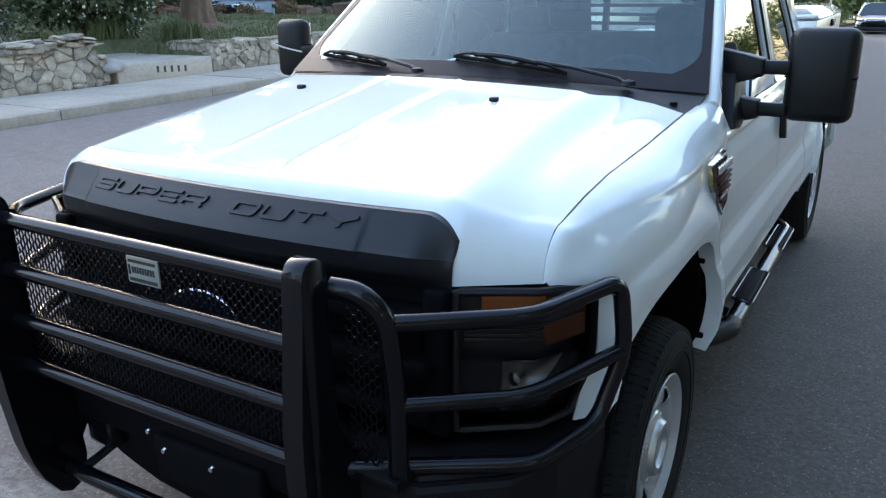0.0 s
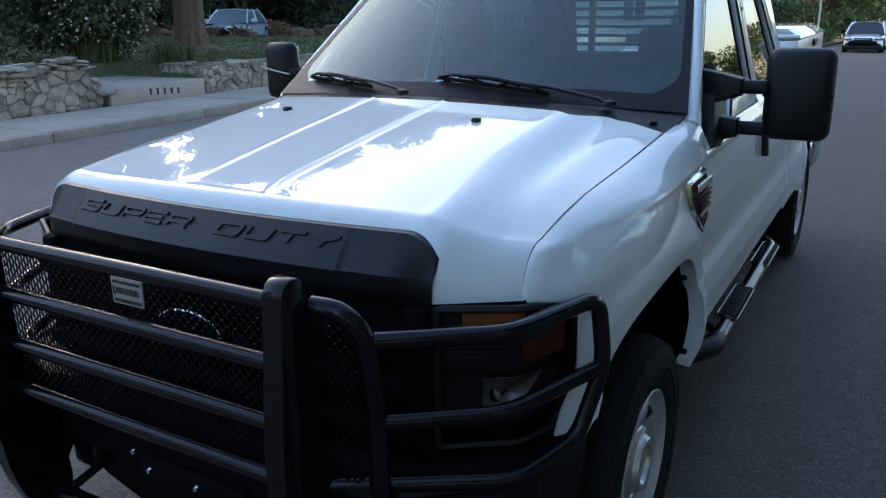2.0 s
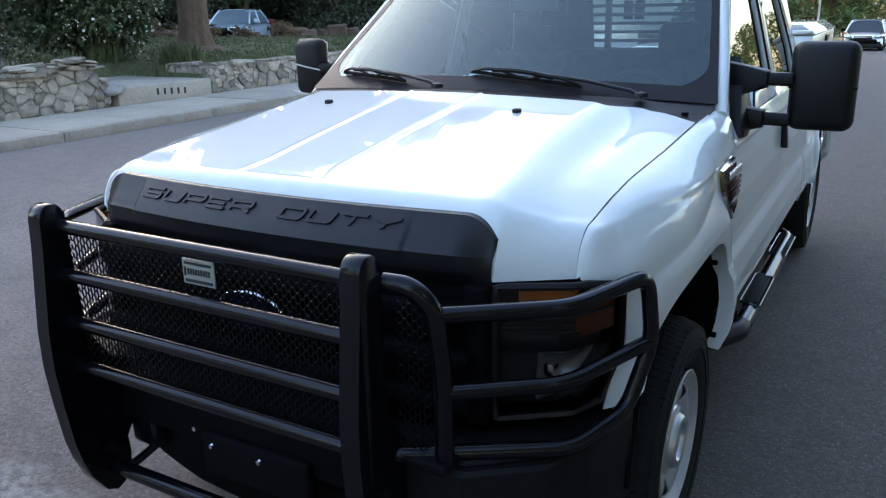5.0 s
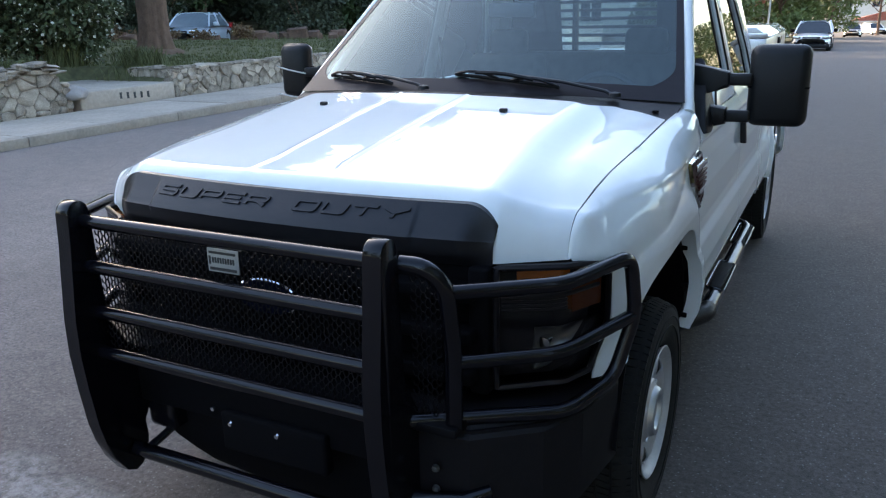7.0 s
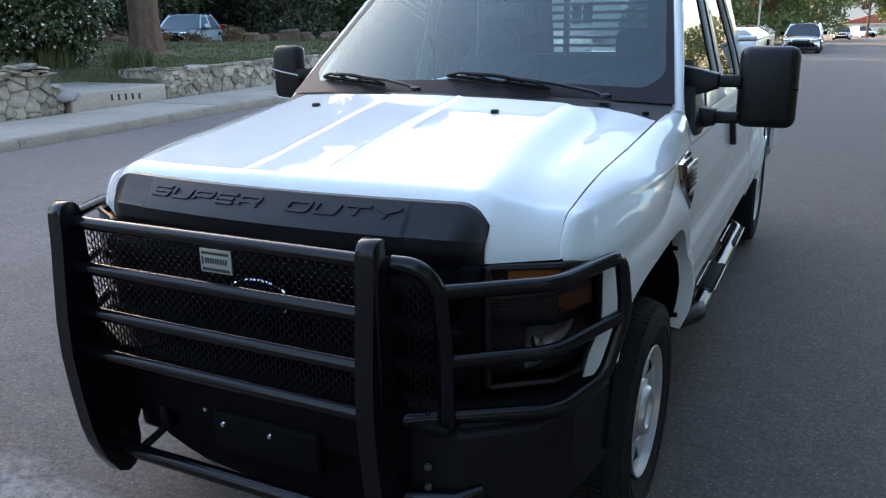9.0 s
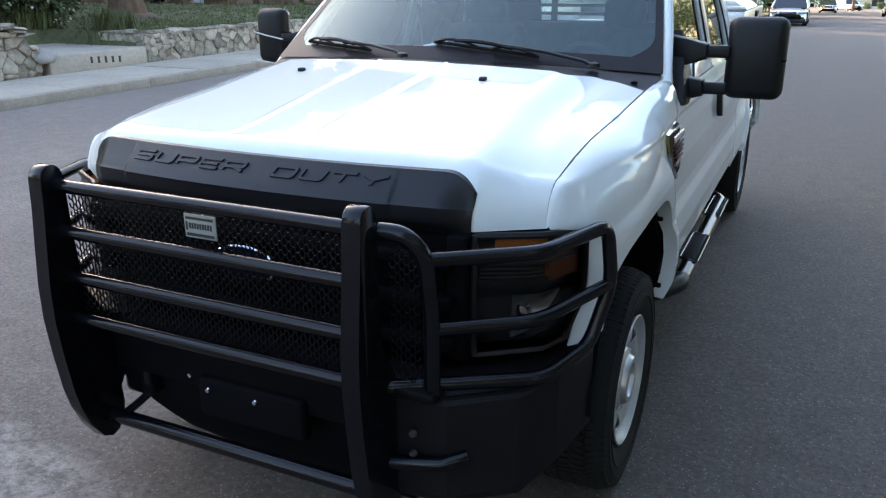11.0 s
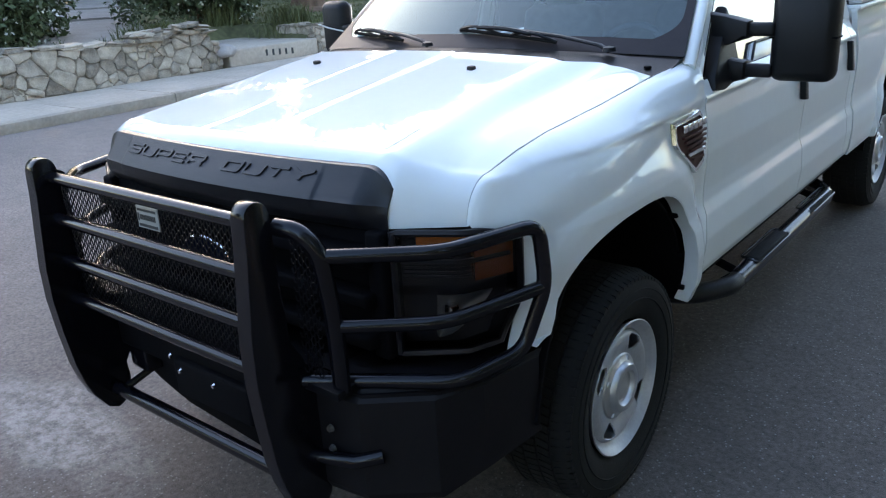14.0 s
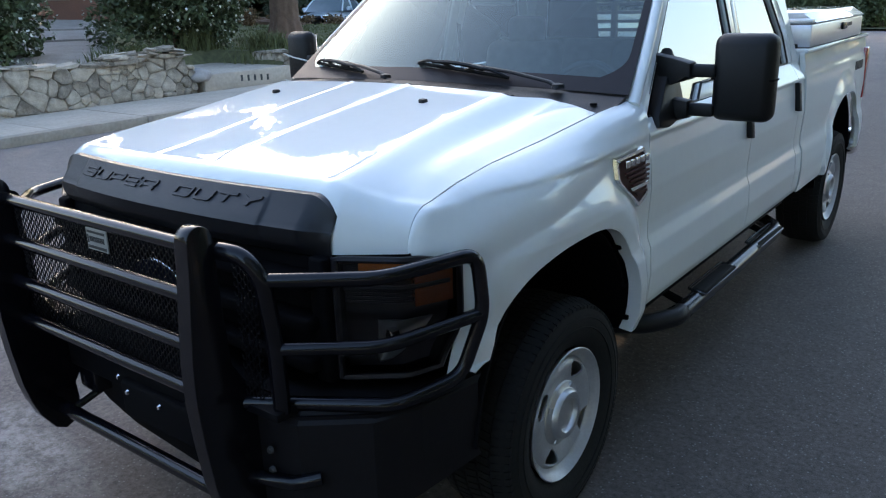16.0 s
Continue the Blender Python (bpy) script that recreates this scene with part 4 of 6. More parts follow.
# ---------------- grille guard ----------------
def guard():
    g = bpy.data.objects.new("grille_guard", None)
    scene.collection.objects.link(g)
    g.parent = truck
    g["label"] = "black powder coated steel grille guard"
    GY = -1.09
    prof = [(-1.105 - 0.038 * math.cos(a), 1.274 + 0.038 * math.sin(a)) for a in [radians(15 * k) for k in range(13)]]
    prof += [(-1.064, 1.10), (-1.060, 0.92), (-0.985, 0.79), (-0.85, 0.76), (-0.86, 0.645), (-0.925, 0.60), (-0.948, 0.57), (-0.978, 0.53), (-0.968, 0.47), (-0.978, 0.415), (-1.005, 0.382), (-1.035, 0.370), (-1.070, 0.388), (-1.112, 0.455), (-1.135, 0.52), (-1.151, 0.59), (-1.166, 0.72), (-1.175, 0.84), (-1.173, 0.95), (-1.160, 1.08), (-1.148, 1.19)]
    for s in (-1, 1):
        up = part("upright", prism(prof, lambda y, z: (s * 0.506, y, z), (s * 0.052, 0, 0), bevel=0.004), BLACK, g, "curved steel upright plate", angle=40)
        # side frame beside the upright with mesh infill
        part("side_frame", tube(fillet([(s * 0.55, -1.045, 1.232), (s * 0.615, -1.03, 1.228), (s * 0.658, -1.01, 1.175), (s * 0.668, -0.995, 1.0), (s * 0.664, -0.99, 0.785)], 0.05), 0.024, 12), BLACK, g)
        # wrap round loop
        part("wing_tube", tube(fillet([(s * 0.655, -1.005, 1.158), (s * 0.900, -0.825, 1.158), (s * 0.998, -0.550, 1.165), (s * 1.018, -0.552, 1.00), (s * 0.976, -0.605, 0.815), (s * 0.905, -0.80, 0.79), (s * 0.53, -1.03, 0.79)], 0.05), 0.0205, 12), BLACK, g)
        part("wing_tube", tube(fillet([(s * 0.66, -1.0, 0.968), (s * 0.895, -0.825, 0.968), (s * 1.012, -0.56, 0.995)], 0.06), 0.019, 12), BLACK, g)
        # heavy bumper end, swept back to the wheel
        bm = bmesh.new()
        rows = []
        for x, y in ((0.52, -0.985), (0.70, -0.965), (0.86, -0.84), (0.932, -0.72), (0.972, -0.508)):
            e = ss(0.86, 0.972, x)
            rows.append([(s * x, y, 0.435 + 0.08 * e), (s * x, y - 0.012, 0.46 + 0.08 * e), (s * x, y - 0.012, 0.745 + 0.015 * e), (s * (x - 0.008), y + 0.015, 0.775), (s * (x - 0.06), y + 0.13, 0.778)])
        vs = [[bm.verts.new(p) for p in r] for r in rows]
        for A, B in zip(vs, vs[1:]):
            for i in range(4):
                bm.faces.new((A[i], A[i + 1], B[i + 1], B[i]))
        part("bumper_wing", bm, BUMPER, g, "black steel bumper wing", thick=0.012, angle=20)
        part("bumper_top", prism([(0.50, -0.99), (0.70, -0.965), (0.86, -0.84), (0.932, -0.72), (0.967, -0.515), (0.80, -0.51), (0.50, -0.70)], lambda x, y: (s * x, y, 0.766), (0, 0, -0.012)), MESH, g)
        # made-up dark filler, stops the bright road showing through the side mesh
        part("bumper_ledge", box(min(s * 0.535, s * 0.685), max(s * 0.535, s * 0.685), -1.028, -0.95, 0.770, 0.795, 0.004), MESH, g)
        if s > 0:
            part("step_tube", tube([(s * 0.53, -1.03, 0.560), (s * 0.69, -0.995, 0.575), (s * 0.745, -0.945, 0.585)], 0.021, 12), BLACK, g)
        for zz in (0.655, 0.592):
            part("bolt", lathe([(0, 0.012), (0.009, 0.010), (0.012, 0.0)], 8), DARKSTEEL, g).matrix_basis = Matrix.Translation((s * 0.612, -1.0, zz)) @ Matrix.Rotation(radians(-90), 4, "Z")
        part("brace", tube([(s * 0.45, -1.03, 0.46), (s * 0.36, -0.72, 0.60)], 0.014, 8), BLACK, g)
        part("frame_bracket", box(s * 0.45 - 0.06, s * 0.45 + 0.06, -0.96, -0.55, 0.50, 0.72, 0.02), BLACK, g)
    for z, y in ((1.247, GY), (1.108, GY - 0.006), (0.965, GY - 0.008), (0.828, GY - 0.006)):
        part("cross_tube", tube([(-0.51, y, z), (0.51, y, z)], 0.0205, 14), BLACK, g)
    part("cross_tube", tube([(-0.50, -1.03, 0.452), (0.50, -1.03, 0.452)], 0.025, 14), BLACK, g)
    part("bumper_beam", box(-0.55, 0.55, -0.975, -0.86, 0.60, 0.77, 0.012), DARK, g)
    # expanded metal mesh
    def mesh_panel(x0, x1, z0, z1, y, nm, w=0.027, h=0.0128):
        vs, fs = [], []
        nx, nz = int((x1 - x0) / w), int((z1 - z0) / h)
        t, d = 0.0016, 0.003
        def bar(ax, az, bx, bz):
            L = math.hypot(bx - ax, bz - az)
            nxx, nzz = -(bz - az) / L * t, (bx - ax) / L * t
            k = len(vs)
            for yy in (y - d, y):
                vs.extend([(ax + nxx, yy, az + nzz), (ax - nxx, yy, az - nzz), (bx - nxx, yy, bz - nzz), (bx + nxx, yy, bz + nzz)])
            fs.extend([(k, k + 1, k + 2, k + 3), (k, k + 3, k + 7, k + 4), (k + 1, k + 5, k + 6, k + 2)])
        for j in range(nz + 1):
            z = z0 + j * h
            off = w / 2 if j % 2 else 0
            for i in range(nx):
                x = x0 + off + i * w
                xl, xr = x + w * 0.34, x + w * 0.66
                bar(xl, z, xr, z)
                if j < nz:
                    bar(xl, z, x + w * 0.16, z + h)
                    bar(xr, z, x + w * 0.84, z + h)
        me = bpy.data.meshes.new(nm)
        me.from_pydata(vs, [], fs)
        me.materials.append(MESH)
        ob = new(nm, me)
        ob.parent = g
        ob["label"] = "expanded steel mesh"
        return ob
    mesh_panel(-0.505, 0.505, 0.815, 1.235, -1.062, "mesh_panel")
    mesh_panel(0.56, 0.655, 0.825, 1.215, -1.022, "mesh_panel")
    mesh_panel(-0.655, -0.56, 0.825, 1.215, -1.022, "mesh_panel")
    pl = part("name_plate", box(-0.048, 0.062, -1.073, -1.068, 1.146, 1.214, 0.002), PLATE, g, "pale metal maker's plate")
    part("plate_line", box(-0.040, 0.054, -1.0745, -1.0725, 1.199, 1.206), INK, pl)
    part("plate_line", box(-0.040, 0.054, -1.0745, -1.0725, 1.152, 1.160), INK, pl)
    for i in range(9):
        x = -0.030 + 0.009 * i
        part("plate_bar", box(x, x + 0.0055, -1.0745, -1.0725, 1.173, 1.189), INK, pl)
    part("plate_bar", box(-0.042, -0.036, -1.0745, -1.0725, 1.168, 1.192), INK, pl)
    # blank plate mount with fixing bolts
    part("valance", prism([(-0.53, 0.77), (-0.55, 0.60), (-0.55, 0.50), (-0.525, 0.475), (-0.45, 0.452), (-0.405, 0.385), (-0.33, 0.352), (0.15, 0.30), (0.53, 0.31), (0.53, 0.77)], lambda x, z: (x, -0.925 + 0.25 * (0.6 - min(0.6, z)), z), (0, 0.16, 0), bevel=0.02), DARK, g, "dark lower valance")
    mo = part("plate_mount", box(-0.145, 0.25, -1.000, -0.955, 0.520, 0.655, 0.014, 3), DARK, g)
    for x, z in ((-0.19, 0.64), (-0.10, 0.62), (0.079, 0.62)):
        part("fixing_bolt", lathe([(0, 0.010), (0.007, 0.009), (0.010, 0.0)], 8), CHROME, mo).matrix_basis = Matrix.Translation((x, -0.999 if x > -0.15 else -0.974, z)) @ Matrix.Rotation(radians(-90), 4, "Z")
    return g


guard()


# ---------------- wheels ----------------
def wheel(name="wheel"):
    """A wheel about the x axis with its outer face towards +x; origin at the hub, mid tyre."""
    w = bpy.data.objects.new(name, None)
    scene.collection.objects.link(w)
    R, W = 0.412, 0.137
    prof = [(0.238, -0.105), (0.256, -0.126), (0.30, -0.144), (0.345, -0.149), (0.380, -0.140), (0.400, -0.120), (0.404, -0.09), (0.404, 0.09), (0.400, 0.120), (0.380, 0.140), (0.345, 0.149), (0.30, 0.144), (0.256, 0.130), (0.238, 0.112)]
    ty = part("tyre", lathe(prof, 72), RUBBER, w, "black all terrain tyre", angle=50)
    # tread blocks
    bm = bmesh.new()
    n = 88
    for k in range(n):
        for row, (xa, xb, sk) in enumerate(((-0.140, -0.082, 0.25), (-0.074, -0.030, -0.3), (-0.022, 0.022, 0.3), (0.030, 0.074, -0.3), (0.082, 0.140, 0.25))):
            a0 = 2 * math.pi * (k + (row % 2) * 0.5) / n
            da = 2 * math.pi / n * 0.80
            q = []
            for rr in (0.40, R):
                for x, aa in ((xa, a0), (xb, a0 + sk * 0.05), (xb, a0 + da + sk * 0.05), (xa, a0 + da)):
                    rad = rr - (0.02 if abs(x) > 0.12 else 0)
                    q.append(bm.verts.new((x, rad * math.sin(aa), rad * math.cos(aa))))
            for f in ((4, 5, 6, 7), (0, 1, 5, 4), (1, 2, 6, 5), (2, 3, 7, 6), (3, 0, 4, 7)):
                bm.faces.new([q[i] for i in f])
    part("tread", bm, RUBBER, ty, smooth=False)
    for rr in (0.318, 0.352):
        part("sidewall_ring", tube([(0.1475, rr * math.sin(a), rr * math.cos(a)) for a in [2 * math.pi * i / 72 for i in range(72)]], 0.0028, 6, closed=True), RUBBER, ty)
    rim = part("rim", lathe([(0.228, -0.10), (0.216, -0.06), (0.208, 0.04), (0.214, 0.095), (0.228, 0.110), (0.239, 0.130), (0.243, 0.135), (0.239, 0.138), (0.231, 0.132), (0.223, 0.121), (0.216, 0.113), (0.203, 0.106)], 72), STEEL, w, "silver painted steel rim", angle=40)
    # disc with four hand holes
    bm = bmesh.new()
    seg = 288
    rad = [0.207 - 0.0058 * i for i in range(19)] + [0.085]
    dep = [lerp(r_, (0.085, 0.118, 0.134, 0.154, 0.175, 0.193, 0.207), (0.104, 0.106, 0.112, 0.119, 0.122, 0.116, 0.097)) for r_ in rad]
    vs = [[bm.verts.new((dep[i], rad[i] * math.sin(2 * math.pi * k / seg), rad[i] * math.cos(2 * math.pi * k / seg))) for k in range(seg)] for i in range(len(rad))]
    for i in range(len(rad) - 1):
        for k in range(seg):
            ang = (math.degrees(2 * math.pi * (k + 0.5) / seg) - 34) % 90
            ang = min(ang, 90 - ang)
            dr = ((rad[i] + rad[i + 1]) / 2 - 0.161) / 0.029
            if abs(dr) < 1 and abs(dr) ** 2.6 + (ang / (14.5 + 5.5 * dr)) ** 2.6 < 1:
                continue
            bm.faces.new((vs[i][k], vs[i][(k + 1) % seg], vs[i + 1][(k + 1) % seg], vs[i + 1][k]))
    part("disc", bm, STEEL, rim, thick=0.006, angle=50)
    part("inner_drum", lathe([(0.0, -0.02), (0.19, -0.02), (0.20, 0.0), (0.19, 0.03), (0, 0.03)], 40), DARK, w)
    cap = part("hub_cap", lathe([(0.120, 0.086), (0.119, 0.104), (0.113, 0.112), (0.101, 0.116), (0.093, 0.121), (0.089, 0.132), (0.083, 0.139), (0.073, 0.141), (0.064, 0.139), (0.060, 0.134), (0.057, 0.124), (0.048, 0.121), (0.034, 0.124), (0.0, 0.127)], 48), CAP, w, "satin metal hub cap", angle=30)
    for k in range(4):
        a = 2 * math.pi * (k + 0.35) / 4
        part("lug_cover", box(-0.004, 0.006, -0.010, 0.010, -0.012, 0.012, 0.004), CAP, cap).matrix_basis = Matrix.Translation((0.114, 0.102 * math.sin(a), 0.102 * math.cos(a))) @ Matrix.Rotation(-a, 4, "X")
    return w


w0 = wheel()
w0.parent = truck
w0.matrix_basis = Matrix.Translation((0.855, 0.0, 0.412)) @ Matrix.Rotation(radians(3), 4, "X")
for x, y, rz, rx in ((0.85, 3.967, 0, 50), (-0.855, 0.0, 180, 20), (-0.85, 3.967, 180, 75)):
    copy_thing(w0, Matrix.Translation((x, y, 0.412)) @ Matrix.Rotation(radians(rz), 4, "Z") @ Matrix.Rotation(radians(rx), 4, "X"))

# chassis
for s in (-1, 1):
    part("chassis_rail", box(s * 0.42 - 0.04, s * 0.42 + 0.04, -0.85, 5.0, 0.52, 0.66, 0.01), DARK, truck)
    part("leaf_spring", tube([(s * 0.52, 3.2, 0.55), (s * 0.52, 3.967, 0.36), (s * 0.52, 4.7, 0.55)], 0.04, 8, flat=0.5), DARK, truck)
    part("coil_spring", tube([(s * 0.45 + 0.06 * math.cos(a), 0.06 * math.sin(a), 0.50 + 0.012 * a) for a in [i * 0.4 for i in range(90)]], 0.009, 6), DARK, truck)
part("front_axle", tube([(-0.74, 0.0, 0.412), (0.74, 0.0, 0.412)], 0.05, 12), DARK, truck)
part("front_differential", lathe([(0, -0.16), (0.09, -0.14), (0.15, -0.07), (0.165, 0), (0.15, 0.07), (0.09, 0.14), (0, 0.16)], 24), DARK, truck).matrix_basis = Matrix.Translation((0.20, 0.0, 0.40))
part("rear_axle", tube([(-0.74, 3.967, 0.412), (0.74, 3.967, 0.412)], 0.055, 12), DARK, truck)
part("rear_differential", lathe([(0, -0.17), (0.1, -0.14), (0.17, -0.06), (0.18, 0), (0.17, 0.06), (0.1, 0.14), (0, 0.17)], 24), DARK, truck).matrix_basis = Matrix.Translation((0.0, 3.967, 0.412))
part("skid_plate", box(-0.38, 0.38, -0.80, -0.10, 0.42, 0.56, 0.06, 3), DARK, truck)
part("engine_block", box(-0.40, 0.40, -0.60, 0.55, 0.60, 1.20, 0.05), DARK, truck)
part("radiator", box(-0.62, 0.62, -0.72, -0.66, 0.62, 1.12), DARK, truck)
part("transmission", box(-0.20, 0.20, 0.5, 2.2, 0.42, 0.64, 0.05), DARK, truck)
part("fuel_tank", box(0.30, 0.72, 1.9, 3.0, 0.44, 0.64, 0.04), DARK, truck)

# side steps
def step(s):
    st = bpy.data.objects.new("side_step", None)
    scene.collection.objects.link(st)
    st.parent = truck
    main = fillet([(s * 0.66, 0.60, 0.50), (s * 0.91, 0.78, 0.45), (s * 1.00, 0.96, 0.448), (s * 1.00, 2.52, 0.460), (s * 0.86, 2.64, 0.48)], 0.12)
    part("step_tube", tube(main, 0.042, 16), TUBE, st, "polished oval step tube")
    part("step_end", tube(fillet([(s * 0.58, 0.585, 0.50), (s * 0.66, 0.60, 0.50), (s * 0.91, 0.78, 0.45), (s * 1.00, 0.96, 0.448), (s * 1.00, 1.02, 0.449)], 0.12), 0.0435, 16), PLASTIC, st)
    for y0, y1 in ((1.22, 1.65), (2.06, 2.48)):
        pad = part("step_pad", box(min(s * 0.966, s * 1.034), max(s * 0.966, s * 1.034), y0, y1, 0.455, 0.495, 0.012, 3), RUBBER, st, "black rubber step pad")
        ring = fillet([(s * 1.0, y0 - 0.02, 0.494), (s * 0.958, y0 - 0.015, 0.494), (s * 0.958, y1 + 0.015, 0.494), (s * 1.042, y1 + 0.015, 0.480), (s * 1.042, y0 - 0.015, 0.480), (s * 1.0, y0 - 0.02, 0.494)], 0.03)
        part("pad_rim", tube(ring[:-1], 0.006, 8, closed=True), TUBE, pad, "worn metal rim")
    for y in (1.15, 2.45):
        part("step_bracket", tube([(s * 1.0, y, 0.43), (s * 0.80, y, 0.50), (s * 0.45, y, 0.58)], 0.02, 8), DARK, st)


step(1)
step(-1)

# ---------------- load bed ----------------
BEND = 4.68
def bed_point(u, v, s):
    y = 2.90 + (BEND - 2.90) * u
    zb = max(0.60, arch(y, 3.985, 0.475, 1.095, 0.60, 2.6, 0.475))
    z = zb + (1.445 - zb) * v
    x = bed_x(min(z, 1.33)) - 0.012 * ss(1.36, 1.445, z)
    d = z - zb if abs(y - 3.967) < 0.5 else 9
    x += 0.03 * ss(0.16, 0.0, d)
    return (s * x, y, z)


for s in (-1, 1):
    bs = part("bed_side", grid(lambda u, v: bed_point(u, v, s), 110, 36), WHITE, truck, thick=0.03, angle=50)
    part("bed_rail", box(min(s * 0.89, s * 0.982), max(s * 0.89, s * 0.982), 2.90, BEND, 1.435, 1.462, 0.010), WHITE, bs)
    part("bed_inner", box(min(s * 0.80, s * 0.83), max(s * 0.80, s * 0.83), 2.90, BEND, 0.80, 1.44), WHITE, bs)
    part("arch_liner", grid(lambda u, v: (s * (0.55 + 0.42 * u), 3.985 + 0.50 * math.cos(math.pi * v), 0.50 + 0.61 * math.sin(math.pi * v)), 2, 24), DARK, bs, thick=0.01)
    part("tail_lamp", box(min(s * 0.93, s * 1.002), max(s * 0.93, s * 1.002), BEND - 0.06, BEND + 0.03, 0.98, 1.36, 0.012), RED, truck, "red tail lamp")
    for k in range(5):
        part("decal_bar", box(min(s * 0.990, s * 0.9965), max(s * 0.990, s * 0.9965), 4.28 + 0.05 * k, 4.315 + 0.05 * k, 1.22, 1.28), INK, bs)
part("bed_floor", box(-0.82, 0.82, 2.90, BEND, 0.78, 0.82), WHITE, truck)
part("bed_front", box(-0.93, 0.93, 2.90, 2.93, 0.78, 1.44), WHITE, truck)
part("tailgate", box(-0.80, 0.80, BEND - 0.05, BEND, 0.80, 1.45, 0.015), WHITE, truck)
part("rear_bumper", box(-0.98, 0.98, BEND + 0.02, BEND + 0.17, 0.52, 0.72, 0.03, 3), CHROME, truck)
# rack behind the rear window
rack = thing("cab_rack", "black slatted rack standing behind the cab window", "truck rack")
for i in range(9):
    z = 1.505 + 0.056 * i
    part("slat", box(-0.70, 0.70, 2.965, 2.98, z, z + 0.022, 0.003), BLACK, rack)
for x in (-0.72, -0.3, 0.3, 0.72):
    part("post", box(x - 0.02, x + 0.02, 2.955, 2.99, 1.44 if abs(x) > 0.5 else 0.822, 2.0, 0.004), BLACK, rack)
part("top_bar", box(-0.74, 0.74, 2.95, 2.995, 2.0, 2.035, 0.006), BLACK, rack)
part("foot_bar", box(-0.90, 0.90, 2.945, 2.995, 1.462, 1.488, 0.006), BLACK, rack)
# long chests on the bed rails
for s in (-1, 1):
    tb = thing("tool_chest", "bright white metal tool chest on the bed rail", "tool box", "bed rail chests")
    lo, hi = min(s * 0.52, s * 0.972), max(s * 0.52, s * 0.972)
    part("body", box(lo, hi, 2.97, 4.42, 1.466, 1.600, 0.010), SHEET, tb)
    bm = box(lo - 0.006, hi + 0.006, 3.03, 4.43, 1.603, 1.665, 0.006)
    for v in bm.verts:
        if v.co.z > 1.64 and abs(v.co.x) > 0.7:
            v.co.x -= s * 0.075
    part("lid", bm, CARWHITE, tb, "white lid with sloped edge", angle=25)
    part("end_cap", box(lo, hi, 2.965, 3.025, 1.603, 1.632, 0.006), SHEET, tb)
    part("latch", box(min(s * 0.972, s * 0.988), max(s * 0.972, s * 0.988), 3.74, 3.86, 1.535, 1.58, 0.004), BLACK, tb)
    part("label_bar", box(min(s * 0.972, s * 0.975), max(s * 0.972, s * 0.975), 3.88, 4.06, 1.548, 1.572), INK, tb)
    part("seat_strip", box(lo + 0.01, hi - 0.01, 2.98, 4.40, 1.4625, 1.466), DARK, tb)


# ---------------- kerb, pavement, stone wall ----------------
def laid(x0, x1, y0, y1, z0, z1, bevel=0.012):
    me = finish(box(x0, x1, y0, y1, z0, z1, bevel, 1), "slab", CONCRETE, smooth=False)
    return me


kerb = thing("kerb", "weathered grey concrete kerb along the road", "kerb", kind="structure")
pave = thing("pavement", "pale concrete pavement slabs with open joints", "pavement", kind="structure")
km = finish(box(-0.09, 0.09, 0.004, 2.996, -0.06, 0.15, 0.022, 2), "kerb_stone", KERB)
sm = finish(box(-0.96, 0.96, 0.006, 1.494, -0.06, 0.145, 0.010, 1), "paving_slab", CONCRETE, smooth=False)
rnd = random.Random(4)
for i in range(22):
    y = -13 + 3.0 * i
    k = new("kerb_stone", km)
    k.parent = kerb
    k.matrix_basis = Matrix.Translation((-9.40 + rnd.uniform(-0.008, 0.008), y, ground_z(-9, y) + rnd.uniform(-0.006, 0.006)))
    for j in range(2):
        b = new("paving_slab", sm)
        b.parent = pave
        b.matrix_basis = Matrix.Translation((-10.455, y + 1.5 * j, ground_z(-9, y) + rnd.uniform(-0.008, 0.006))) @ Matrix.Rotation(rnd.uniform(-0.004, 0.004), 4, "Y")


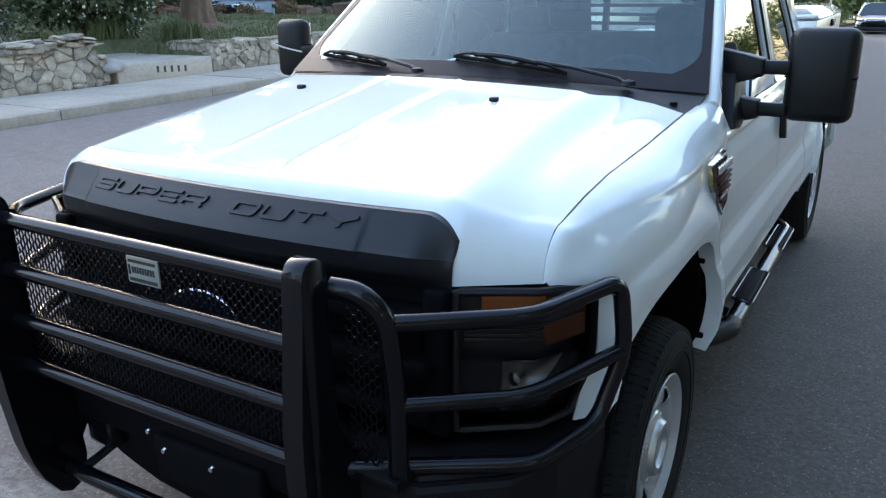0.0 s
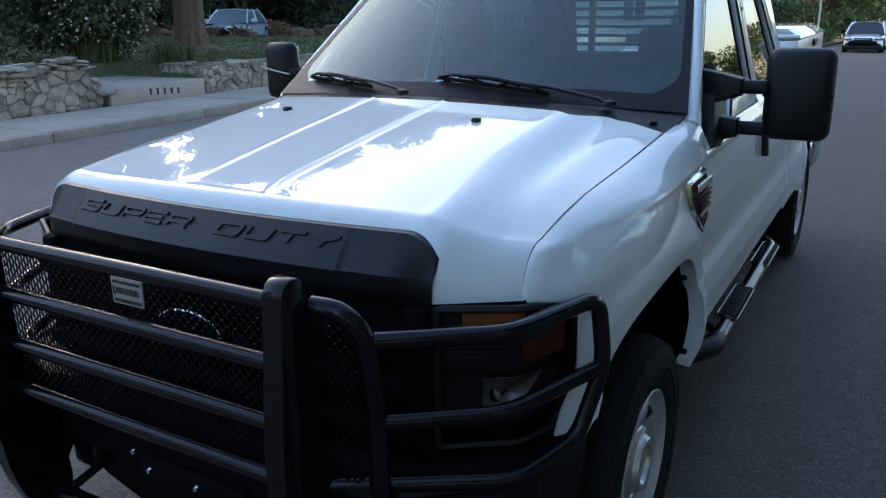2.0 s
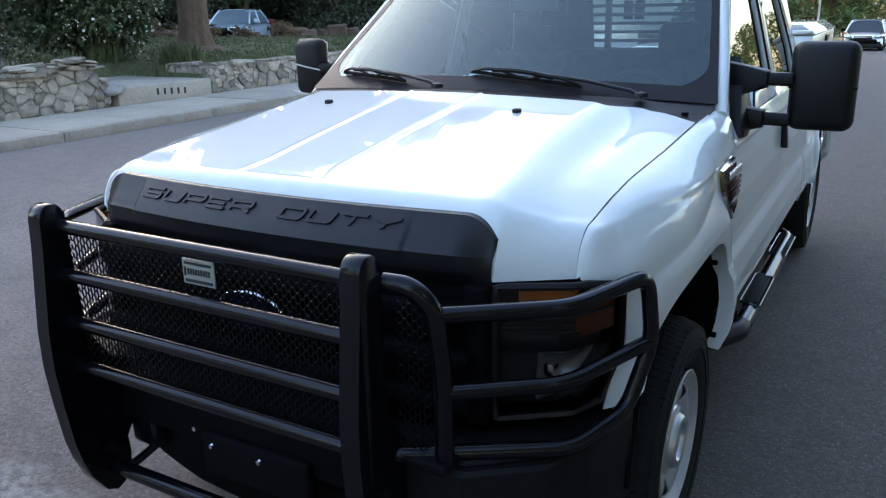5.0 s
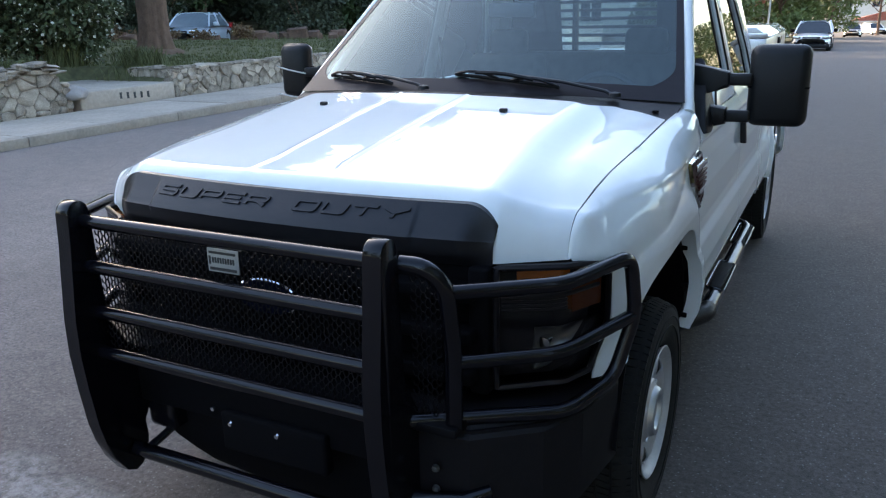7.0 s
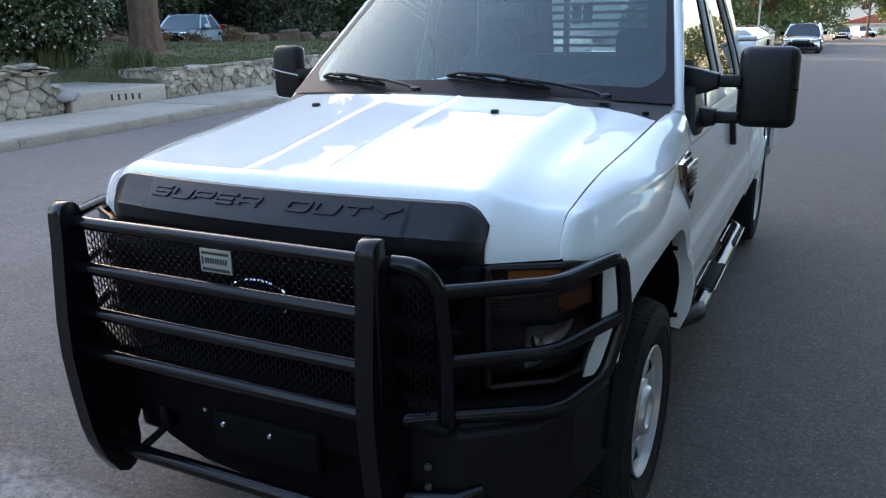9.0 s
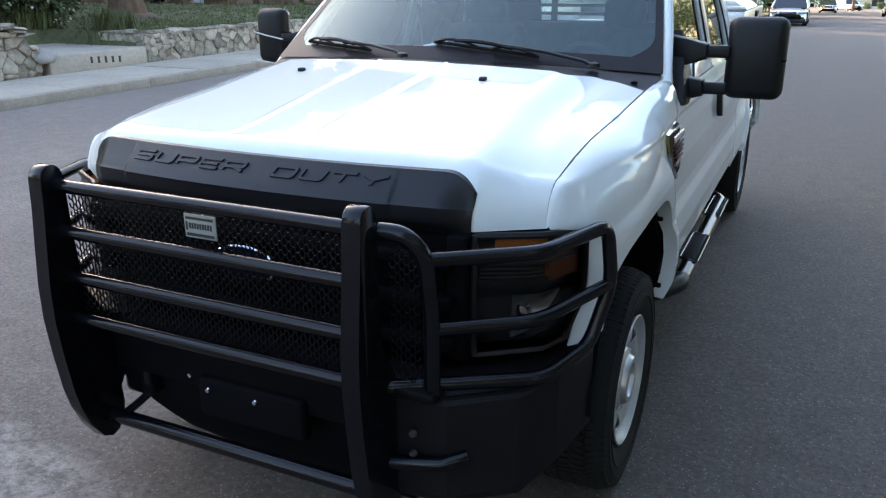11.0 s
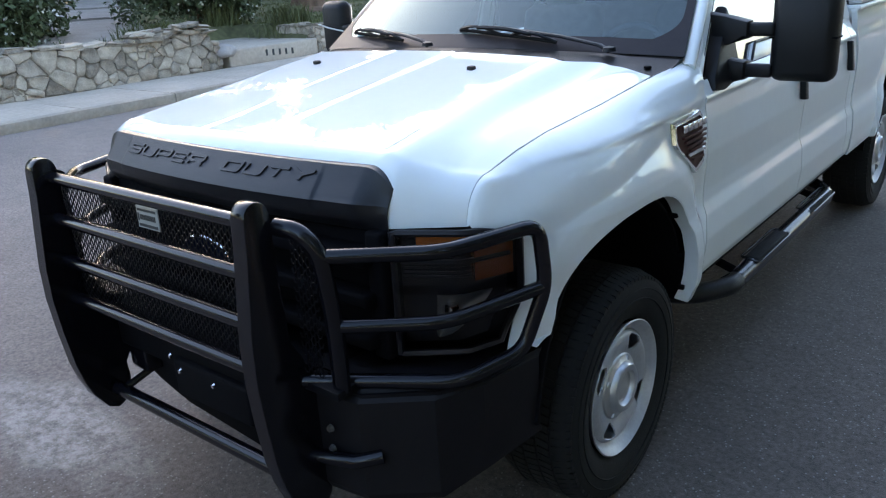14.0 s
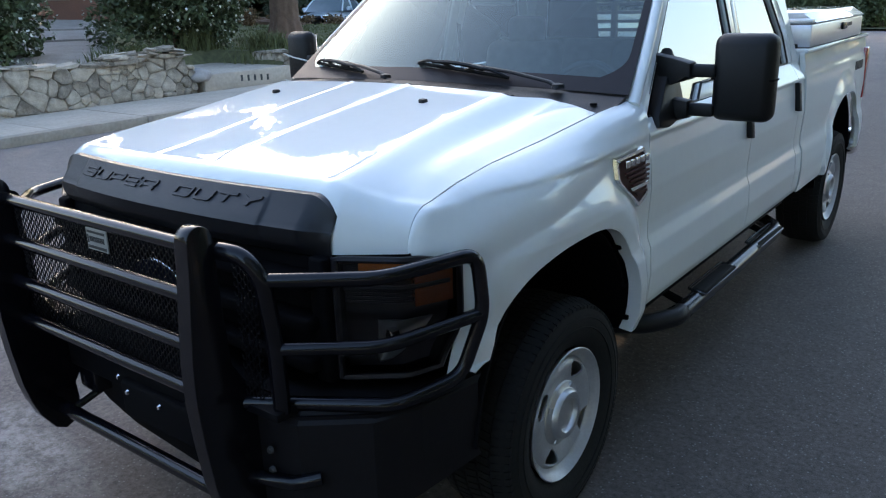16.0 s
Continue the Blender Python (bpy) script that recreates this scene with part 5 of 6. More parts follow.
def rubble(name, label, y0, y1, z0, height, rows, rseed, cap):
    """A wall of uneven field stones bedded in mortar, its face at x = -11.5."""
    r = random.Random(rseed)
    w = thing(name, label, "stone wall", kind="structure")
    n = int((y1 - y0) / 0.5)
    part("mortar_core", grid(lambda u, v: (-11.506 - 0.03 * v, y0 + (y1 - y0) * u, z0 + (height(y0 + (y1 - y0) * u) - 0.05) * v), n, 4), MORTAR, w, thick=-0.35)
    # uneven cells round scattered seeds, each clipped against its neighbours
    seeds = []
    tries = 0
    while tries < 9000:
        tries += 1
        p = (r.uniform(y0, y1), r.uniform(0.0, 1.0))
        p = (p[0], z0 + p[1] * height(p[0]))
        gap = r.choice((0.08, 0.10, 0.15, 0.22, 0.25))
        if all(((p[0] - q[0]) * 0.50) ** 2 + (p[1] - q[1]) ** 2 > max(gap, q[2]) ** 2 * 0.8 for q in seeds):
            seeds.append((*p, gap))
    for sy, sz, gap in seeds:
        poly = [(max(y0, sy - 0.5), z0), (min(y1, sy + 0.5), z0), (min(y1, sy + 0.5), z0 + height(sy)), (max(y0, sy - 0.5), z0 + height(sy))]
        for qy, qz, _ in seeds:
            if (qy, qz) == (sy, sz) or abs(qy - sy) > 0.9:
                continue
            my, mz, ny, nz = (sy + qy) / 2, (sz + qz) / 2, qy - sy, qz - sz
            out = []
            for (a, b2), (c, d) in zip(poly, poly[1:] + poly[:1]):
                fa, fc = (a - my) * ny + (b2 - mz) * nz, (c - my) * ny + (d - mz) * nz
                if fa <= 0:
                    out.append((a, b2))
                if fa * fc < 0:
                    t = fa / (fa - fc)
                    out.append((a + (c - a) * t, b2 + (d - b2) * t))
            poly = out
            if len(poly) < 3:
                break
        if len(poly) < 3:
            continue
        cy, cz = sum(a for a, _ in poly) / len(poly), sum(b2 for _, b2 in poly) / len(poly)
        out = []
        for (a, b2), (c, d) in zip(poly, poly[1:] + poly[:1]):
            if math.hypot(c - a, d - b2) > 0.05:
                for t in (0.18, 0.5, 0.82):
                    w2 = r.uniform(-0.014, 0.014)
                    out.append((a + (c - a) * t + w2, b2 + (d - b2) * t + w2))
            else:
                out.append(((a + c) / 2, (b2 + d) / 2))
        if len(out) < 4:
            continue
        bm = bmesh.new()
        proud = r.uniform(0.015, 0.06)
        tilt_y, tilt_z = r.uniform(-0.12, 0.12), r.uniform(-0.18, 0.10)
        rings = []
        for sc, dd in ((0.995, -0.08), (0.97, proud * 0.6), (0.86, proud), (0.4, proud + r.uniform(-0.02, 0.02))):
            rings.append([bm.verts.new((-11.52 + dd + (0 if dd < 0 else (a - cy) * sc * tilt_y + (b2 - cz) * sc * tilt_z) + r.uniform(-0.008, 0.008), (a - cy) * sc, (b2 - cz) * sc)) for a, b2 in out])
        k2 = len(out)
        for A, B in zip(rings, rings[1:]):
            for k in range(k2):
                bm.faces.new((A[k], A[(k + 1) % k2], B[(k + 1) % k2], B[k]))
        bm.faces.new(rings[-1])
        st = part("stone", bm, STONE, w, angle=48)
        st.matrix_basis = Matrix.Translation((0, cy, cz))
    # flat stones along the top
    y = y0
    while y < y1 - 0.15:
        L = r.uniform(0.22, 0.5)
        h = r.uniform(0.05, 0.10)
        bm = box(-0.19, 0.19, -L / 2, L / 2, -h / 2, h / 2, 0.025, 1)
        for v in bm.verts:
            v.co += Vector((r.uniform(-0.03, 0.03), r.uniform(-0.03, 0.03), r.uniform(-0.015, 0.015)))
        s = part("cap_stone", bm, STONE, w, smooth=False)
        zt = z0 + height(y + L / 2)
        s.matrix_basis = Matrix.Translation((-11.66 + r.uniform(-0.04, 0.04), y + L / 2, zt + h * 0.2)) @ Matrix.Rotation(r.uniform(-0.12, 0.12), 4, "X") @ Matrix.Rotation(r.uniform(-0.3, 0.3), 4, "Z")
        y += L * 0.92
    for k in range(cap):
        L, h = r.uniform(0.2, 0.5), r.uniform(0.04, 0.09)
        bm = box(-0.17, 0.17, -L / 2, L / 2, -h / 2, h / 2, 0.02, 1)
        for v in bm.verts:
            v.co += Vector((r.uniform(-0.04, 0.04), r.uniform(-0.04, 0.04), r.uniform(-0.015, 0.015)))
        s = part("loose_stone", bm, STONE, w, smooth=False)
        yy = y1 - r.random() ** 0.8 * 1.9
        s.matrix_basis = Matrix.Translation((-11.62 + r.uniform(-0.12, 0.10), yy, z0 + height(yy) + 0.05 + 0.05 * (k % 3))) @ Matrix.Rotation(r.uniform(-0.15, 0.15), 4, "X") @ Matrix.Rotation(r.uniform(-0.6, 0.6), 4, "Z")
    return w


wl = rubble("wall_south", "low dry wall of tan and grey field stones", -3.0, 7.55, 0.13, lambda y: 0.68 + 0.04 * math.sin(y * 1.7) + 0.10 * ss(4.8, 3.6, y) + 0.10 * ss(5.6, 6.8, y) - 0.25 * ss(7.2, 7.6, y), 4, 3, 24)
wr = rubble("wall_north", "low wall of pale field stones with flat coping", 10.15, 24.0, 0.10, lambda y: 0.62 - 0.006 * (y - 10), 2, 8, 0)
wb = rubble("wall_return", "short end wall of pale field stones beside the step", 0.0, 1.25, 0.10, lambda y: 0.62, 2, 15, 0)
wb.matrix_world = Matrix.Translation((-12.80, -1.36, 0)) @ Matrix.Rotation(radians(-90), 4, "Z")
part("boulder", (lambda bm: (bmesh.ops.create_icosphere(bm, subdivisions=3, radius=0.17), [setattr(v, "co", Vector((v.co.x, v.co.y * 1.25, v.co.z * 0.8)) * (1 + 0.45 * noise.noise(v.co * 7))) for v in bm.verts], bm)[2])(bmesh.new()), mat("pale_boulder", (0.34, 0.30, 0.27), 0.9, vary=0.25, scale=8, bump=0.8, bscale=60), wl).matrix_basis = Matrix.Translation((-11.52, 7.66, 0.47))
sp = thing("entry_step", "broad concrete entry step with painted marks", "step", kind="structure")
part("step_block", box(-14.2, -11.46, 7.72, 10.12, 0.10, 0.47, 0.03, 3), CONCRETE, sp, angle=50)
for k in range(5):
    y = 8.64 + 0.175 * k
    part("painted_bar", box(-11.462, -11.456, y, y + 0.055, 0.26 - 0.01 * k, 0.385 - 0.01 * k), INK, sp)

# path up to the house
path = thing("garden_path", "grey concrete path between flowering hedges", "path", kind="structure")
for i in range(7):
    t0, t1 = i / 7, (i + 1) / 7
    def pp(t, side):
        c = Vector((-13.0, 5.75, 0)).lerp(Vector((-24.9, 12.0, 0)), t)
        n = Vector((0.465, 0.885, 0)) * side
        q = c + n
        return (q.x, q.y, yard_z(q.x, q.y) + 0.07)
    part("path_slab", grid(lambda u, v: pp(t0 + (t1 - t0) * (0.002 + 0.996 * u), -1.15 + 2.3 * v), 12, 12), PATHWAY, path, thick=0.05)


# ---------------- planting ----------------
# gaps cut in crowns to lay low sun streaks: place on road, gap radius
OPENINGS = [((0.8, 6.85, 0), 0.13), ((1.5, 6.4, 0), 0.15), ((2.4, 5.8, 0), 0.15), ((-3.0, 34.2, -0.5), 0.5), ((0.5, 31.9, -0.4), 0.5), ((4.0, 29.6, -0.3), 0.5)]


def leaf_cloud(name, blobs, n, size, material, parent=None, seed=1, shell=0.35, long=2.2, droop=0.0):
    """Many small leaves filling ellipsoids (x, y, z, rx, ry, rz), denser towards their surface."""
    g = np.random.RandomState(seed)
    vol = np.array([b[3] * b[4] * b[5] for b in blobs]) ** 0.75
    pick = g.choice(len(blobs), n, p=vol / vol.sum())
    B = np.array(blobs)[pick]
    d = g.normal(size=(n, 3))
    d /= np.linalg.norm(d, axis=1)[:, None]
    rad = (shell + (1 - shell) * g.rand(n, 1)) ** 0.6
    rad *= 1 + 0.16 * np.sin(d[:, :1] * 9 + B[:, :1]) * np.sin(d[:, 1:2] * 8) * np.sin(d[:, 2:3] * 7 + 1)
    c = B[:, :3] + d * rad * B[:, 3:]
    keep = np.ones(n, bool)
    for p, r in OPENINGS:
        q = c - np.array(p)
        along = q @ np.array(sd)
        keep &= np.linalg.norm(q - along[:, None] * np.array(sd), axis=1) > r
    c, d, n = c[keep], d[keep], int(keep.sum())
    ax = d + g.normal(scale=0.8, size=(n, 3))
    ax[:, 2] -= droop
    ax /= np.linalg.norm(ax, axis=1)[:, None]
    sd_ = np.cross(ax, g.normal(size=(n, 3)))
    sd_ /= np.linalg.norm(sd_, axis=1)[:, None]
    L = size * (0.6 + 0.8 * g.rand(n, 1))
    W = L / long
    v = np.empty((n, 4, 3))
    v[:, 0], v[:, 1], v[:, 2], v[:, 3] = c - ax * L / 2, c + sd_ * W / 2, c + ax * L / 2, c - sd_ * W / 2
    me = bpy.data.meshes.new(name)
    me.vertices.add(n * 4)
    me.vertices.foreach_set("co", v.reshape(-1))
    me.loops.add(n * 4)
    me.loops.foreach_set("vertex_index", np.arange(n * 4, dtype=np.int32))
    me.polygons.add(n)
    me.polygons.foreach_set("loop_start", np.arange(0, n * 4, 4, dtype=np.int32))
    me.polygons.foreach_set("loop_total", np.full(n, 4, dtype=np.int32))
    me.update(calc_edges=True)
    me.materials.append(material)
    ob = new(name, me)
    if parent:
        ob.parent = parent
    return ob


def shrub(name, label, x, y, r, h, n, size, material, seed, petals=0, group="", z=None):
    g = random.Random(seed)
    z0 = yard_z(x, y) + ground_z(x, y) if z is None else z
    s = thing(name, label, "shrub", group)
    bl = []
    for k in range(26):
        a, q = g.uniform(0, 6.28), g.random() ** 0.5
        bl.append((x + r * 0.62 * q * math.cos(a), y + r * 0.62 * q * math.sin(a), z0 + h * g.uniform(0.10, 0.82), r * g.uniform(0.30, 0.5), r * g.uniform(0.30, 0.5), h * g.uniform(0.16, 0.26)))
    leaf_cloud("crown", bl, n, size, material, s, seed)
    for k in range(7):
        a = g.uniform(0, 6.28)
        part("stem", tube([(x + 0.1 * math.cos(a), y + 0.1 * math.sin(a), z0 - 0.1), (x + r * 0.25 * math.cos(a), y + r * 0.25 * math.sin(a), z0 + h * 0.35), (x + r * 0.5 * math.cos(a), y + r * 0.5 * math.sin(a), z0 + h * 0.7)], lambda t: 0.035 * (1 - 0.7 * t), 6), BARK, s)
    if petals:
        leaf_cloud("blossom", [(b[0], b[1], b[2], b[3] * 1.04, b[4] * 1.04, b[5] * 1.04) for b in bl], int(petals * 1.4), 0.065, PETAL, s, seed + 50, shell=0.93, long=1.1)
    return s


def tree(name, label, x, y, h, r, n, size, material, seed, trunk=0.25, clear=0.35, z=None, lean=0.0):
    g = random.Random(seed)
    z0 = ground_z(x, y) + (yard_z(x, y) if x < -11.7 else 0) if z is None else z
    s = thing(name, label, "tree")
    path = [(x, y, z0 - 0.2), (x + 0.02, y, z0 + 0.25), (x + lean * 0.3, y, z0 + h * 0.25), (x + lean * 0.7, y + 0.1, z0 + h * 0.55), (x + lean, y, z0 + h * 0.85)]
    tr = part("trunk", tube(fillet(path, 0.8), lambda t: trunk * (1.75 - 0.75 * ss(0, 0.10, t)) * (1 - 0.8 * t), 48), BARK, s)
    for v in tr.data.vertices:
        a = math.atan2(v.co.y - y, v.co.x - x)
        q = 0.06 * trunk * (math.sin(a * 5 + v.co.z * 0.8) + math.sin(a * 13 - v.co.z * 1.3))
        v.co.x += math.cos(a) * q
        v.co.y += math.sin(a) * q
    bl = []
    for k in range(22):
        a = g.uniform(0, 6.28)
        t = g.uniform(clear, 0.98)
        wdt = r * (0.35 + 0.65 * math.sin(math.pi * min(0.97, 0.25 + 0.72 * (t - clear) / (1 - clear))))
        q = g.uniform(0.25, 0.85) * wdt
        c = (x + lean * t + q * math.cos(a), y + q * math.sin(a), z0 + h * t)
        bl.append((*c, r * g.uniform(0.24, 0.42), r * g.uniform(0.24, 0.42), r * g.uniform(0.18, 0.30)))
        if k < 12:
            b0 = Vector((x + lean * t * 0.6, y, z0 + h * max(0.2, t - 0.18)))
            part("limb", tube([b0, b0.lerp(Vector(c), 0.5) + Vector((0, 0, 0.15)), Vector(c)], lambda u: trunk * 0.32 * (1 - 0.8 * u), 7), BARK, s)
    leaf_cloud("crown", bl, n, size, material, s, seed, shell=0.25)
    return s


# flowering hedge bushes behind the wall
shrub("oleander_bush", "large oleander bush with white blossoms above the stone wall", -15.2, 4.5, 2.35, 4.4, 34000, 0.14, LEAF, 11, 1900, "flowering hedge")
shrub("oleander_bush", "large oleander bush with white blossoms beside the path", -15.3, 9.75, 2.2, 4.5, 34000, 0.14, LEAF, 12, 1900, "flowering hedge")
shrub("oleander_bush", "large oleander bush with white blossoms above the stone wall", -15.9, 0.2, 2.4, 4.3, 14000, 0.16, LEAF, 13, 400, "flowering hedge")
# yard trees
tree("yard_tree", "tall old tree with thick grooved brown trunk on the lawn", -15.8, 13.9, 11.0, 3.4, 14000, 0.26, LEAF2, 21, 0.53, 0.36)
tree("shade_tree", "tall dense green shade tree behind the lawn", -24.5, 25.0, 16.5, 6.2, 32000, 0.36, LEAF2, 22, 0.38, 0.12)
tree("shade_tree", "tall dense green shade tree behind the lawn", -19.5, 33.0, 16.0, 5.6, 32000, 0.36, LEAF2, 23, 0.38, 0.10)
tree("shade_tree", "tall dense green shade tree behind the lawn", -24.8, 32.5, 18.0, 6.0, 26000, 0.40, LEAF2, 24, 0.38, 0.14)
tree("shade_tree", "tall dense green shade tree behind the lawn", -30.5, 24.0, 18.0, 6.0, 26000, 0.40, LEAF2, 25, 0.38, 0.14)
for i, (x, y, hh) in enumerate(((-18.5, 24.5, 2.6), (-21.5, 27.5, 3.0), (-16.3, 28.0, 2.6), (-23.6, 21.6, 3.2))):
    shrub("dark_shrub", "dense green shrub, leaves coloured dark for the shade", x, y, 1.9, hh, 5000, 0.18, LEAFDARK, 31 + i, 0, "shade shrubs")
for i, (x, y, hh) in enumerate(((-27, 28, 5), (-24, 33, 5), (-30, 24, 5), (-20, 38.5, 5), (-26.5, 37, 6), (-31, 31, 6), (-21, 45, 6), (-24.5, -4.5, 4), (-27, 20.5, 4.5), (-33, 38, 6), (-33, 18, 6), (-36, 27, 6), (-17.5, 57, 6), (-24, 52, 6), (-29, 45, 7), (-38.5, 33, 6), (-43, 50, 8), (-37, 48, 7), (-40, 38, 6), (-38, 44, 6), (-31.5, 27.3, 5.5))):
    shrub("tall_hedge", "tall dense hedge shrub behind the lawn, leaves coloured dark for the shade", x, y, 3.6, hh, 11000, 0.30, LEAFDARK, 131 + i, 0, "back hedge")
for i, (x, y) in enumerate(((-20.7, 17.9), (-19.9, 18.5), (-19.1, 19.2), (-18.2, 20.3), (-20.3, 16.2))):
    shrub("dry_shrub", "low dry brown shrub in the planting bed", x, y, 0.55, 0.62, 900, 0.10, LEAFDRY, 201 + i, 0, "dry bed shrubs")
# planted verge where the street bends
vg = sheet("verge", -9.4, -2.7, 44, 108, 0, LAWN, 8, 40, lambda x, y: ground_z(x, y) + 0.12, label="planted grass verge beside the bending street", category="verge")
for i, (x, y, hh) in enumerate(((-6.0, 47.5, 2.6), (-7.8, 46, 3.0), (-9.2, 45, 3.0), (-6.4, 56, 3.2), (-4.9, 66, 3.0), (-3.8, 76, 3.2))):
    shrub("verge_shrub", "bushy green shrub on the street verge", x, y, 1.7, hh, 5000, 0.20, LEAF, 161 + i, 0, "verge shrubs", z=ground_z(x, y) + 0.1)
# tree row made up to keep the low sun off the truck and road
for i, (x, y, hh) in enumerate(((-37, 8, 18), (-39, 15.5, 20), (-43, 24, 16), (-41, 33, 17), (-38, 41, 16), (-33, 49, 16), (-36, 20.5, 17), (-46, 5, 15), (-27, 43, 17), (-34.5, 39, 15), (-36, 1, 14), (-29, 57, 16), (-38, -7, 14))):
    tree("tall_tree", "tall dense green tree added behind the brick house to block the sun", x, y, hh, 5.6, 17000, 0.48, LEAF2, 181 + i, 0.35, 0.08, z=1.6)
# street trees far down the road
for i, (x, y, hh, rr) in enumerate(((-7.2, 52, 8.5, 3.8), (-3.6, 60, 9.0, 4.2), (-9.5, 63, 10.0, 4.8), (-1.0, 84, 10.0, 4.8), (-6.5, 80, 11.0, 5.2), (-12.5, 56, 10.0, 4.5), (3.5, 104, 9.5, 4.0), (-4.0, 98, 11, 5))):
    tree("street_tree", "green leafy street tree, leaves coloured as if sunlit", x, y, hh, rr, 9000, 0.34, LEAF3, 41 + i, 0.2, 0.16 if i < 6 else 0.25)
for i, (x, y) in enumerate(((-4.3, 50.0), (-5.6, 47.0), (-3.4, 55.0), (4.2, 141.0), (6.2, 141.5), (8.2, 142.0))):
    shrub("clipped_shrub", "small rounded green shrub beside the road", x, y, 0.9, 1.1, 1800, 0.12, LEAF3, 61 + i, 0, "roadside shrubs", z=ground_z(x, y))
# planting across the street, seen in the windows' reflections
for i, (x, y, hh, rr) in enumerate(((15.5, 22, 3.8, 2.6), (17.0, 30, 3.6, 2.6), (20, 40, 4.5, 3.0), (13.5, 50, 4.8, 2.6), (9.2, 60, 5.9, 3.2), (12.0, 66, 6.4, 3.4), (10.4, 46, 4.6, 2.4))):
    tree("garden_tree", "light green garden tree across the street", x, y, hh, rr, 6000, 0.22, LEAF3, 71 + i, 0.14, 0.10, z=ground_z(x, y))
# unseen trees added to cut sky light and darken the truck's reflections
for i, (x, y, hh, rr) in enumerate(((-8, -22, 9, 4.8), (1, -24, 9.5, 5), (9, -20, 8.5, 4.8), (-16, -18, 9, 4.8), (-24, -20, 10, 5), (16, -16, 9, 4.8), (8.8, -9, 11, 4.6), (8.6, -2.5, 11.5, 4.6), (9.0, 3.5, 11, 4.4), (8.4, -5.8, 11.5, 4.4), (8.8, 0.6, 11.5, 4.4), (9.8, 5.0, 8.5, 3.2))):
    tree("shade_tree", "tall dense green tree out of view, added to block sky light", x, y, hh, rr, 9000, 0.32, LEAF2, 81 + i, 0.3, 0.10, z=0.0)


# one more unseen tree, its crown put where the wing reflects dark
tree("street_tree", "broad green tree out of view, added to darken the wing's reflection", 8.4, 13.0, 12.5, 5.2, 16000, 0.32, LEAF2, 99, 0.28, 0.40, z=0.0)


# grass tufts on the lawn edge
def tufts():
    g = np.random.RandomState(9)
    vs, fs = [], []
    spots = [(-11.95 - 2.4 * g.rand() ** 2, y, 0.10) for y in np.linspace(-6, 24, 900) if not 7.7 < y < 10.1]
    spots += [(-14.35 - 0.5 * g.rand(), 9.6 + 0.8 * g.rand(), 0.42) for k in range(90)]
    spots += [(-12.1 - 0.5 * g.rand(), 6.0 + 1.7 * g.rand(), 0.42) for k in range(120)]
    spots += [(-12.0 - 10 * g.rand(), 10.3 + 14 * g.rand(), 0.05) for k in range(2600)]
    spots += [(-12.05 - 0.5 * g.rand(), 1.5 + 5.0 * g.rand(), 0.26) for k in range(110)]
    spots += [(-13.0 + 0.35 * g.randn() * 0.5, 10.70 + 0.45 * g.randn() * 0.6, 0.36) for k in range(130)]
    for x, y, h in spots:
        z = yard_z(x, y)
        for b in range(7):
            a = g.rand() * 6.28
            bx, by = x + 0.06 * g.randn(), y + 0.06 * g.randn()
            hh = h * (0.5 + 0.9 * g.rand())
            dx, dy = math.cos(a) * hh * 0.45, math.sin(a) * hh * 0.45
            k = len(vs)
            wx, wy = -math.sin(a) * 0.008, math.cos(a) * 0.008
            vs += [(bx - wx, by - wy, z - 0.02), (bx + wx, by + wy, z - 0.02), (bx + dx * 0.5 + wx, by + dy * 0.5 + wy, z + hh * 0.7), (bx + dx * 0.5 - wx, by + dy * 0.5 - wy, z + hh * 0.7), (bx + dx, by + dy, z + hh)]
            fs += [(k, k + 1, k + 2, k + 3), (k + 3, k + 2, k + 4)]
    tagged(raw("grass", vs, fs, GRASS), "tufts of green grass along the lawn", "grass", kind="stuff")


tufts()

# low rock border with logs under the trees
REDROCK = mat("red_rock", (0.17, 0.10, 0.07), 0.95, vary=0.4, scale=5, bump=0.8, bscale=40, obj=0.7)
rr_ = random.Random(90)
for i in range(26):
    t = i / 25
    x, y = -21.2 + 6.6 * t + rr_.uniform(-0.15, 0.15), 17.0 + 9.2 * t ** 1.15 + rr_.uniform(-0.15, 0.15)
    L, hh = rr_.uniform(0.32, 0.75), rr_.uniform(0.14, 0.34) * (1.3 if 8 < i < 16 else 1.0)
    b = thing("border_rock", "reddish brown rock edging the planting bed", "rock", "planting bed rocks")
    bm = box(-0.2, 0.2, -L / 2, L / 2, -0.08, hh, 0.05, 1)
    for v in bm.verts:
        v.co += Vector((rr_.uniform(-0.04, 0.04), rr_.uniform(-0.05, 0.05), rr_.uniform(-0.04, 0.04)))
    part("rock", bm, REDROCK, b, smooth=False)
    b.matrix_world = Matrix.Translation((x, y, yard_z(x, y))) @ Matrix.Rotation(-0.65 + rr_.uniform(-0.5, 0.5), 4, "Z")


